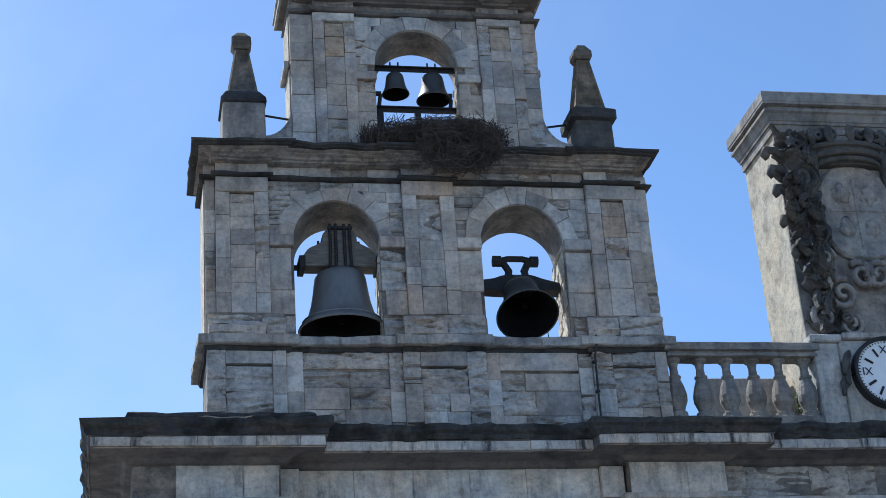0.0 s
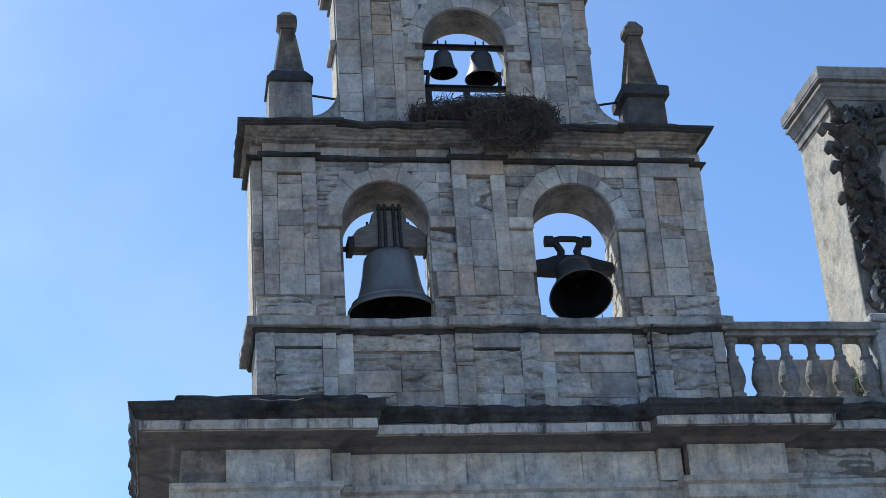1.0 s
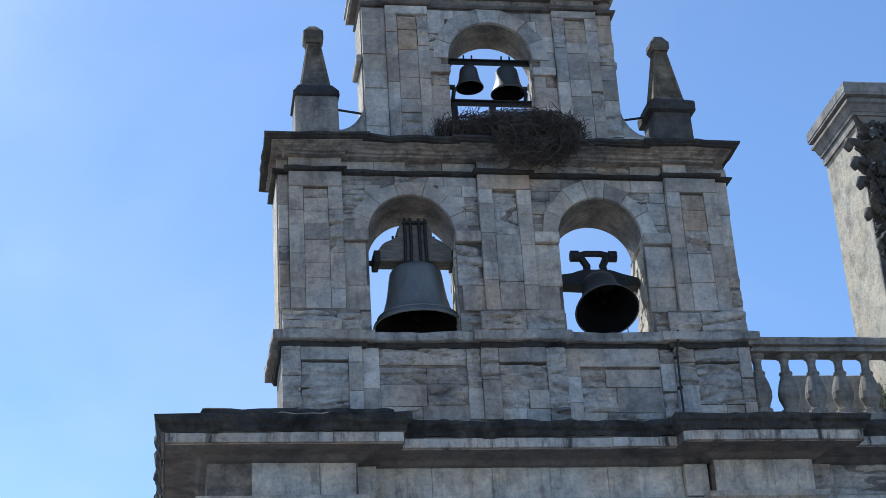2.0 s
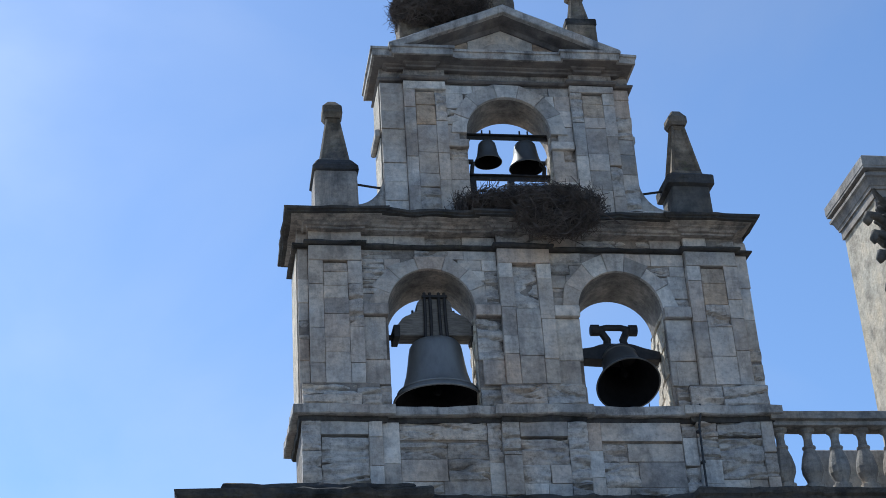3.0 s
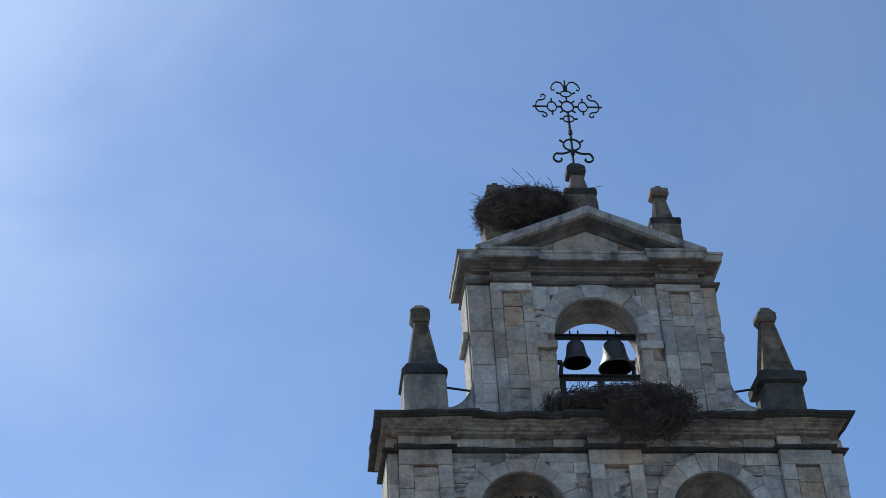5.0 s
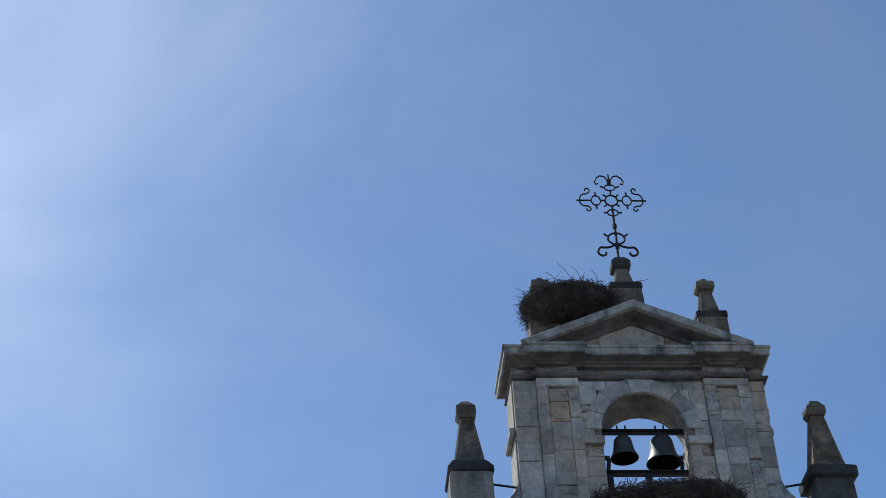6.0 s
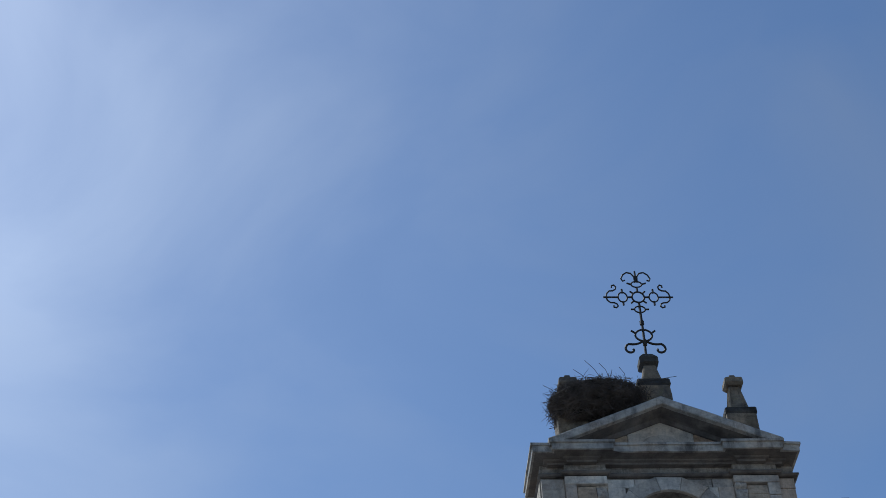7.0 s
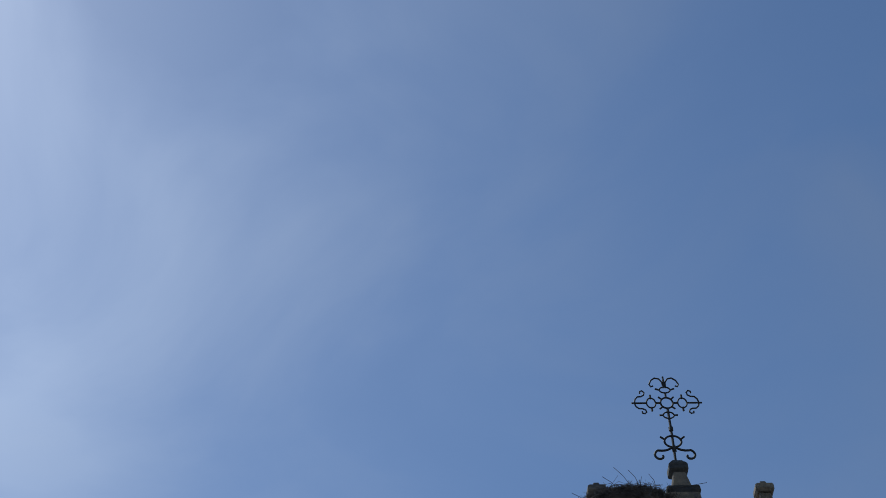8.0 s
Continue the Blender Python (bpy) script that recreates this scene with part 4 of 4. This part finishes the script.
def sticks(name, blobs, count, parent, length=(0.15, 0.7), thick=(0.003, 0.009), spread=0.45, lift=None):
    """Loose sticks lying over egg-shaped heaps (centre, radii, share)."""
    verts, faces = [], []
    for i in range(count):
        pick = random.random()
        for centre, radii, share in blobs:
            if pick < share:
                break
            pick -= share
        d = Vector((random.gauss(0, 1), random.gauss(0, 1), random.gauss(0, 1))).normalized()
        p = Vector(centre) + Vector((d.x * radii[0], d.y * radii[1], d.z * radii[2])) * random.uniform(0.86, 1.04 + 0.16 * random.random() ** 3)
        along = Vector((random.gauss(0, 1), random.gauss(0, 0.6), random.gauss(0, spread)))
        along -= d * along.dot(d) * random.uniform(0.35, 0.95)
        along.normalize()
        half = random.uniform(*length) / 2
        bend = Vector((random.uniform(-1, 1), random.uniform(-1, 1), random.uniform(-1, 1))) * half * 0.45
        r = random.uniform(*thick)
        side = along.cross(Vector((0.3, 0.2, 1))).normalized()
        up = along.cross(side)
        base = len(verts)
        for k, (q, s) in enumerate(((p - along * half, 0.8), (p + bend, 1.0), (p + along * half, 0.35))):
            for m in range(3):
                a = 2 * math.pi * m / 3
                w = q + (side * math.cos(a) + up * math.sin(a)) * r * s
                verts.append(w)
        for k in (0, 3):
            for m in range(3):
                n2 = (m + 1) % 3
                faces.append((base + k + m, base + k + n2, base + k + 3 + n2, base + k + 3 + m))
    bm = bmesh.new()
    made = [bm.verts.new(v) for v in verts]
    for f in faces:
        bm.faces.new([made[k] for k in f])
    return tagged(part(name, bm, twig_dark, parent), kind="stuff")


def heap(blobs):
    bm = bmesh.new()
    for centre, radii, share in blobs:
        own = bmesh.new()
        bmesh.ops.create_icosphere(own, subdivisions=3, radius=1.0)
        for v in own.verts:
            k = 0.93 + 0.12 * noise.noise(v.co * 3 + Vector(centre))
            v.co = Vector((v.co.x * radii[0] * k, v.co.y * radii[1] * k, v.co.z * radii[2] * k)) + Vector(centre)
        merged(bm, own)
    return bm


low_blobs = [((0.1, -0.05, 0.24), (1.12, 0.42, 0.22), 0.5), ((0.4, -0.3, 0.18), (0.75, 0.3, 0.26), 0.3), ((0.48, -0.42, -0.08), (0.6, 0.14, 0.3), 0.2)]
nest = thing("stork_nest", (0.1, -0.1, 0.04), "dark stork nest of dry sticks on the gable cornice", "nest", "stork nests")
part("nest_core", heap([(c, (r[0] * 0.9, r[1] * 0.85, r[2] * 0.88), s) for c, r, s in low_blobs]), twig_core, nest)
sticks("twig_mass", low_blobs, 6000, nest)
part("stick", rod([(1.05, -0.5, 0.0), (1.3, -0.5, -0.12), (1.5, -0.48, -0.24)], 0.012), twig_dark, nest)
top_blobs = [((-0.98, 0.5, 4.5), (0.8, 0.5, 0.36), 0.75), ((-1.42, 0.42, 4.38), (0.4, 0.4, 0.34), 0.25)]
nest = thing("stork_nest", (-1.0, 0.5, 4.2), "bulky stork nest of dry sticks on the pediment slope", "nest", "stork nests")
part("nest_core", heap([(c, (r[0] * 0.88, r[1] * 0.85, r[2] * 0.86), s) for c, r, s in top_blobs]), twig_core, nest)
sticks("twig_mass", top_blobs, 6500, nest, length=(0.12, 0.55), spread=0.5)
for x0, z0, x1, z1 in ((-0.95, 4.95, -1.2, 5.3), (-0.8, 4.98, -0.95, 5.24), (-1.2, 4.9, -1.42, 5.1), (-0.5, 4.92, -0.6, 5.15), (-0.3, 4.85, 0.4, 4.95), (-1.75, 4.6, -1.98, 4.75)):
    part("stick", rod([(x0, 0.3, z0), ((x0 + x1) / 2 + 0.03, 0.28, (z0 + z1) / 2), (x1, 0.26, z1)], 0.005), twig_dark, nest)

# ---- balustrade between the gable and the clock tower ----
rail = thing("balustrade", (5.0, 0.15, -4.8), "weathered grey stone balustrade with turned balusters", "balustrade")
part("hand_rail", moulding([(3.72, 0.0), (6.2, 0.0), (6.2, 0.32), (3.72, 0.32)], [(0.0, -3.5), (0.035, -3.49), (0.035, -3.45), (0.0, -3.44), (0.0, -3.41), (0.07, -3.395), (0.075, -3.28), (0.04, -3.26), (-0.1, -3.255)], 0.008), stone_baluster, rail)
part("plinth", box(3.7, 6.2, -0.02, 0.36, -4.85, -4.5, 0.015), stone_baluster, rail)
for k in range(6):
    x = 3.82 + 0.445 * k
    shape = [(0.14, -4.5), (0.14, -4.41), (0.1, -4.39), (0.11, -4.34), (0.155, -4.22), (0.16, -4.12), (0.13, -3.97), (0.085, -3.84), (0.1, -3.82), (0.1, -3.79), (0.07, -3.77), (0.06, -3.66), (0.075, -3.58), (0.12, -3.54), (0.12, -3.49)]
    part("baluster", lathe([(r * 1.05, h) for r, h in shape], (x, 0.16, 0), 14), stone_baluster, rail, smooth=False)
low = thing("roof_parapet", (6.0, 1.5, -4.8), "low rendered parapet wall behind the balustrade", "parapet")
part("wall", box(4.74, 6.2, 1.3, 1.62, -4.9, -3.38, 0.02), stone_pale, low)

# ---- the clock tower with its carved coat of arms ----
tower = thing("clock_tower", (8.3, 1.0, -4.8), "square stone tower top with cornice and sunlit flank", "tower")
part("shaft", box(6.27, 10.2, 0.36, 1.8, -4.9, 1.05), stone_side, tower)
face = part("front_face", box(6.25, 10.22, 0.31, 0.355, -3.3, 0.9), stone_face, tower)
part("cornice", moulding([(6.25, 0.31), (10.22, 0.31), (10.22, 1.8), (6.25, 1.8)],
     [(-0.05, 0.8), (0.02, 0.8), (0.02, 0.96), (0.05, 0.965), (0.055, 1.02), (0.07, 1.03), (0.09, 1.1), (0.11, 1.15), (0.15, 1.18), (0.15, 1.23), (0.07, 1.24), (0.07, 1.3), (0.175, 1.31), (0.175, 1.35), (0.185, 1.36), (0.185, 1.53), (0.16, 1.56), (-0.3, 1.6)], 0.006), stone_top, tower)
part("corner_post", box(6.2, 6.62, -0.03, 0.5, -4.85, -3.26, 0.02), stone_pale, tower)
part("post_cap", box(6.13, 6.68, -0.1, 0.5, -3.258, -3.13, 0.025), stone_pale, tower)
part("clock_wall", box(6.64, 9.6, 0.0, 0.5, -4.85, -3.2, 0.02), stone_pale, tower)
part("wall_cap", box(6.7, 9.7, -0.08, 0.5, -3.195, -3.09, 0.02), stone_pale, tower)

arms = thing("coat_of_arms", (7.85, 0.2, -3.1), "dark weathered stone coat of arms with crown and scrolls", "relief")
AX = 7.52
# shield with a raised rim
prof = []
for k in range(28):
    a = 2 * math.pi * k / 28
    prof.append((AX + 0.68 * math.copysign(abs(math.cos(a)) ** 0.7, math.cos(a)), -0.75 + 0.9 * math.copysign(abs(math.sin(a)) ** 0.8, math.sin(a))))
bm = bmesh.new()
rings = [[bm.verts.new((AX + (x - AX) * k, y, -0.75 + (z + 0.75) * k)) for x, z in prof] for k, y in ((1.0, 0.33), (1.0, 0.24), (0.95, 0.19), (0.88, 0.23))]
for a, b in zip(rings, rings[1:]):
    for i in range(28):
        j = (i + 1) % 28
        bm.faces.new((a[i], a[j], b[j], b[i]))
bm.faces.new(rings[-1])
part("shield", bm, stone_face, arms, "paler worn stone shield with a raised rim")
# quarterings: a raised cross and a worn band
part("cross_rib", box(AX - 0.02, AX + 0.02, 0.21, 0.26, -1.4, -0.1, 0.01), stone_face, arms)
part("cross_rib", box(AX - 0.5, AX + 0.5, 0.215, 0.26, -0.74, -0.7, 0.01), stone_face, arms)
for cx, cz, r in ((-0.25, -0.4, 0.16), (0.25, -0.42, 0.15), (-0.24, -1.05, 0.15), (0.23, -1.05, 0.14)):
    bm = bmesh.new()
    bmesh.ops.create_icosphere(bm, subdivisions=3, radius=1.0)
    for v in bm.verts:
        k = 1 + 0.5 * noise.noise(v.co * 2.2 + Vector((cx * 9, cz, 0)))
        v.co = Vector((AX + cx + v.co.x * r * k, 0.235 + v.co.y * 0.05 * k, cz + v.co.z * r * 1.2 * k))
    part("charge", bm, stone_face, arms, "worn carved charge on the shield", smooth=True)
# crown: two curved bands, a row of bosses and fleurons
for z, r, th in ((0.28, 0.66, 0.06), (0.44, 0.74, 0.055), (0.14, 0.6, 0.045)):
    part("crown_band", rod([(AX + r * math.sin(a), 0.33 - 0.3 * math.cos(a), z + 0.06 * math.cos(a)) for a in [math.pi * (k / 16 - 0.5) for k in range(17)]], th, sides=8), stone_fine, arms)
part("crown_body", lathe([(0.58, 0.12), (0.64, 0.3), (0.7, 0.46), (0.4, 0.5)], (AX, 0.33, 0.0), 28, squeeze=0.42), stone_fine, arms)
for k in range(7):
    a = math.pi * (k / 6 - 0.5) * 0.95
    x, y = AX + 0.78 * math.sin(a), 0.3 - 0.32 * math.cos(a)
    part("fleuron", lathe([(0.03, 0.0), (0.06, 0.06), (0.1, 0.14), (0.07, 0.2), (0.09, 0.25), (0.03, 0.33)], (x, y, 0.5), 8, squeeze=0.6), stone_fine, arms)


def spiral(cx, cz, r, turns, thick, hand, start=0.0, y=0.22):
    pts = []
    steps = int(16 * turns)
    bm = bmesh.new()
    rings = []
    for k in range(steps + 1):
        t = k / steps
        a = start + hand * 2 * math.pi * turns * t
        rr = r * (1 - 0.8 * t)
        pts.append((Vector((cx + rr * math.cos(a), y - 0.1 * t, cz + rr * math.sin(a))), thick * (1 - 0.45 * t)))
    for i, (p, w) in enumerate(pts):
        d = (pts[min(i + 1, steps)][0] - pts[max(i - 1, 0)][0]).normalized()
        side = d.cross(Vector((0, 1, 0))).normalized()
        ring = []
        for m in range(6):
            a = 2 * math.pi * m / 6
            ring.append(bm.verts.new(p + side * w * math.cos(a) + Vector((0, 1, 0)) * w * 1.2 * math.sin(a)))
        rings.append(ring)
    for a, b in zip(rings, rings[1:]):
        for m in range(6):
            j = (m + 1) % 6
            bm.faces.new((a[m], a[j], b[j], b[m]))
    bm.faces.new(rings[0])
    bm.faces.new(rings[-1])
    return bm


def carved_leaf(x, z, angle, length, width, y):
    """An acanthus leaf: a ribbed, lobed blade that curls outward at its tip."""
    bm = bmesh.new()
    rows = []
    ca, sa = math.cos(angle), math.sin(angle)
    n = 7
    for k in range(n):
        t = k / (n - 1)
        w = width * (0.35 + math.sin(math.pi * min(1, t * 1.05)) * 0.8) * (1.0 if k % 2 else 0.72) * (1 - 0.5 * t * t)
        rise = 0.05 + 0.14 * t * t
        row = []
        for u, h in ((-1, 0.0), (-0.5, 0.05), (0, 0.02), (0.5, 0.05), (1, 0.0)):
            lx, lz = t * length, u * w
            row.append(bm.verts.new((x + lx * ca - lz * sa, y - rise - h, z + lx * sa + lz * ca)))
        for u in (0.7, -0.7):
            lx, lz = t * length * 0.95, u * w
            row.append(bm.verts.new((x + lx * ca - lz * sa, y - rise + 0.09, z + lx * sa + lz * ca)))
        rows.append(row)
    for a, b in zip(rows, rows[1:]):
        for m in range(7):
            j = (m + 1) % 7
            bm.faces.new((a[m], a[j], b[j], b[m]))
    bm.faces.new(rows[0])
    bm.faces.new(rows[-1])
    return bm


def relief(s):
    """A panel of carved foliage: curling ridges with deep hollows between them and a ragged outer edge."""
    bm = bmesh.new()
    nz, nx = 120, 30
    grid = []
    for k in range(nz + 1):
        z = -3.02 + 3.75 * k / nz
        belly = min(1.0, max(0.0, (z + 2.3) / 1.1))
        outer = 1.12 + 0.13 * belly + 0.16 * noise.noise(Vector((0.0, 4.0, z * 4.5))) + 0.07 * noise.noise(Vector((0.0, 8.0, z * 13)))
        inner = 0.6 + 0.1 * noise.noise(Vector((3.0, 4.0, z * 3)))
        row = []
        for i in range(nx + 1):
            u = i / nx
            dx = inner + (outer - inner) * u
            p = Vector((dx, 0.0, z))
            p += noise.noise_vector(p * 2.1) * 0.3
            curl = 1 - min(1.0, 2.6 * abs(noise.noise(p * 3.4)))
            veins = 1 - min(1.0, 2.4 * abs(noise.noise(Vector((p.x * 12, 5.0, p.z * 7)))))
            swell = math.sin(math.pi * (0.12 + 0.8 * u)) ** 0.6
            row.append(bm.verts.new((AX + s * dx, 0.3 - swell * (0.08 + 0.17 * curl + 0.06 * veins), z)))
        grid.append(row)
    for a, b in zip(grid, grid[1:]):
        for i in range(nx):
            bm.faces.new((a[i], a[i + 1], b[i + 1], b[i]))
    rim = grid[0][:-1] + [r[-1] for r in grid[:-1]] + grid[-1][:0:-1] + [r[0] for r in grid[:0:-1]]
    back = [bm.verts.new((v.co.x, 0.34, v.co.z)) for v in rim]
    for i in range(len(rim)):
        j = (i + 1) % len(rim)
        bm.faces.new((rim[i], rim[j], back[j], back[i]))
    return bm


for s in (-1, 1):
    for dx, z, r, turns, th, hand, st in ((0.55, -2.3, 0.3, 1.6, 0.075, 1, 1.2), (0.15, -1.95, 0.26, 1.5, 0.07, -1, 2.2), (0.95, -2.72, 0.24, 1.4, 0.07, 1, 0.4), (0.5, -2.85, 0.22, 1.4, 0.06, -1, 1.0),
                                         (0.9, -2.05, 0.22, 1.3, 0.07, -1, 3.4), (0.9, 0.62, 0.2, 1.2, 0.06, 1, 2.0), (0.45, 0.75, 0.16, 1.3, 0.05, -1, 0.5), (0.95, -0.1, 0.2, 1.2, 0.07, 1, 2.6), (0.78, -1.62, 0.2, 1.3, 0.06, 1, 0.0)):
        part("scroll", spiral(AX + s * dx, z, r, turns, th, hand * -s, st if s < 0 else math.pi - st), stone_face if z < -1.6 else stone_fine, arms, smooth=True)
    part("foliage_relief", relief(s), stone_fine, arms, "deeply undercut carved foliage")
    for k in range(46 if s < 0 else 20):
        t = random.random()
        z = -2.9 + 3.5 * t
        outer = 1.05 + 0.18 * min(1.0, max(0.0, (z + 2.2) / 1.2))
        dx = random.uniform(0.7, outer)
        angle = random.choice((2.6, 3.1, 3.6, 4.2, 4.6)) + random.uniform(-0.3, 0.3)
        leaf = carved_leaf(AX + s * dx, z, angle if s < 0 else math.pi - angle, random.uniform(0.2, 0.42), random.uniform(0.05, 0.09), random.uniform(0.05, 0.2))
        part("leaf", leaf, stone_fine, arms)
    # lobes that curl out past the edge of the tower
    for z, dx, reach in ((0.3, 1.2, 0.36), (-0.05, 1.2, 0.3), (-0.42, 1.2, 0.26), (-1.0, 1.2, 0.22), (-1.55, 1.1, 0.2)):
        pts = [(AX + s * dx, 0.24, z - 0.02), (AX + s * (dx + reach * 0.5), 0.16, z + 0.07), (AX + s * (dx + reach), 0.1, z + 0.05), (AX + s * (dx + reach * 1.1), 0.1, z - 0.04), (AX + s * (dx + reach * 0.9), 0.12, z - 0.08)]
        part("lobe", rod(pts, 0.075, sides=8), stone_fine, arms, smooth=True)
    for z, dx, r in ((0.68, 0.55, 0.11), (0.72, 0.28, 0.09), (0.5, 0.98, 0.1), (-1.75, 1.0, 0.16), (-2.45, 0.92, 0.15), (-2.75, 0.6, 0.13)):
        part("scroll", spiral(AX + s * dx, z, r, 1.2, 0.05, s, 2.0, 0.16), stone_fine, arms, smooth=True)

# the clock
clock = thing("tower_clock", (7.39, -0.1, -4.46), "round white clock dial with black numerals and rim", "clock")
KX, KY, KZ = 7.39, -0.12, -3.8
flat = Matrix.Rotation(radians(90), 3, 'X')
part("rim", lathe([(0.54, 0.0), (0.55, 0.05), (0.575, 0.07), (0.605, 0.05), (0.61, -0.16), (0.5, -0.16)], (KX, KY, KZ), 56, turn=flat), dial_black, clock, "black moulded rim")
part("dial", lathe([(0.548, -0.06), (0.548, 0.0), (0.01, 0.004)], (KX, KY, KZ), 56, turn=flat), dial_white, clock, "white enamel dial")
for k in range(60):
    a = 2 * math.pi * k / 60
    r0, r1 = 0.5, 0.53
    part("minute_mark", rod([(KX + r0 * math.sin(a), KY - 0.008, KZ + r0 * math.cos(a)), (KX + r1 * math.sin(a), KY - 0.008, KZ + r1 * math.cos(a))], 0.007 if k % 5 else 0.011, sides=4), dial_black, clock)
for k in range(12):
    a = 2 * math.pi * k / 12
    if k % 3:
        part("hour_bar", rod([(KX + r * math.sin(a), KY - 0.008, KZ + r * math.cos(a)) for r in (0.3, 0.45)], 0.022, sides=4), dial_black, clock)
        continue
    data = bpy.data.curves.new("numeral", 'FONT')
    data.body, data.size, data.align_x, data.align_y, data.extrude = ("XII", "III", "VI", "IX")[k // 3], 0.19, 'CENTER', 'CENTER', 0.004
    ob = new("numeral", data)
    data.materials.append(dial_black)
    ob.parent = clock
    ob.matrix_local = Matrix.Translation(Vector((KX + 0.38 * math.sin(a), KY - 0.008, KZ + 0.38 * math.cos(a) + LEVEL)) - origin_of(clock)) @ Matrix.Rotation(radians(90), 4, 'X')
part("hour_hand", rod([(KX, KY - 0.02, KZ), (KX + 0.2, KY - 0.02, KZ + 0.2)], 0.02, sides=4), dial_black, clock)
part("minute_hand", rod([(KX, KY - 0.025, KZ), (KX + 0.4, KY - 0.025, KZ - 0.16)], 0.015, sides=4), dial_black, clock)
for dx, z, ang in ((-0.6, -3.6, 4.3), (-0.66, -3.75, 4.55), (-0.7, -3.95, 4.4)):
    bm = carved_leaf(KX + dx, z + 0.2, ang, 0.5, 0.08, 0.02)
    part("leaf_bracket", bm, stone_fine, clock, smooth=True)

# a tuft of green growing behind the balustrade
bush = thing("wall_plant", (6.12, 0.55, -4.5), "small green plant growing behind the balustrade", "plant")
bm = bmesh.new()
for k in range(420):
    c = Vector((6.12 + random.gauss(0, 0.09), 0.55 + random.gauss(0, 0.08), -4.08 + random.gauss(0, 0.12)))
    u = Vector((random.gauss(0, 1), random.gauss(0, 1), random.gauss(0, 1))).normalized()
    w = u.orthogonal().normalized() * 0.014
    u = u * random.uniform(0.025, 0.05)
    bm.faces.new([bm.verts.new(c - u), bm.verts.new(c + w), bm.verts.new(c + u), bm.verts.new(c - w)])
part("foliage", bm, leaf_green, bush)
part("stem", rod([(6.12, 0.55, -4.52), (5.94, 0.55, -4.35), (5.96, 0.55, -4.05)], 0.012), old_wood, bush)

# ragged stones of the reveals on the sunny side of each opening
for (cx, r, spring, sill), y0, parent in ((ARCHES[0], 0.17, belfry), (ARCHES[1], 0.17, belfry), (UP_ARCH[0], 0.45, upper)):
    z = sill + 0.02
    while z < spring - 0.05:
        h = min(random.uniform(0.12, 0.3), spring - z)
        y = y0 + random.uniform(0.0, 0.08)
        while y < TB - 0.05:
            d = min(random.uniform(0.2, 0.5), TB - y)
            out = random.uniform(0.01, 0.05)
            bm = stone_bmesh(y, y + d, z, z + h, 0.0, 0.06, worn=random.uniform(0.01, 0.03))
            for v in bm.verts:
                v.co = Vector((cx + r - out + v.co.y + SPLAY * (v.co.x - y0) / (TB - y0), v.co.x, v.co.z))
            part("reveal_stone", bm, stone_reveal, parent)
            y += d
        z += h

# the lightning conductor down the pedestal
cable = thing("conductor_cable", (2.47, -0.04, -4.8), "thin black conductor cable clipped to the pedestal", "cable")
part("cable", rod([(2.52, -0.09, -3.17), (2.51, -0.09, -3.34), (2.48, -0.045, -3.5), (2.47, -0.04, -4.1), (2.47, -0.045, -4.84)], 0.018), dial_black, cable)
for z in (-3.6, -4.1, -4.6):
    part("clip", box(2.44, 2.5, -0.055, 0.02, z - 0.02, z + 0.02, 0.004), iron, cable)
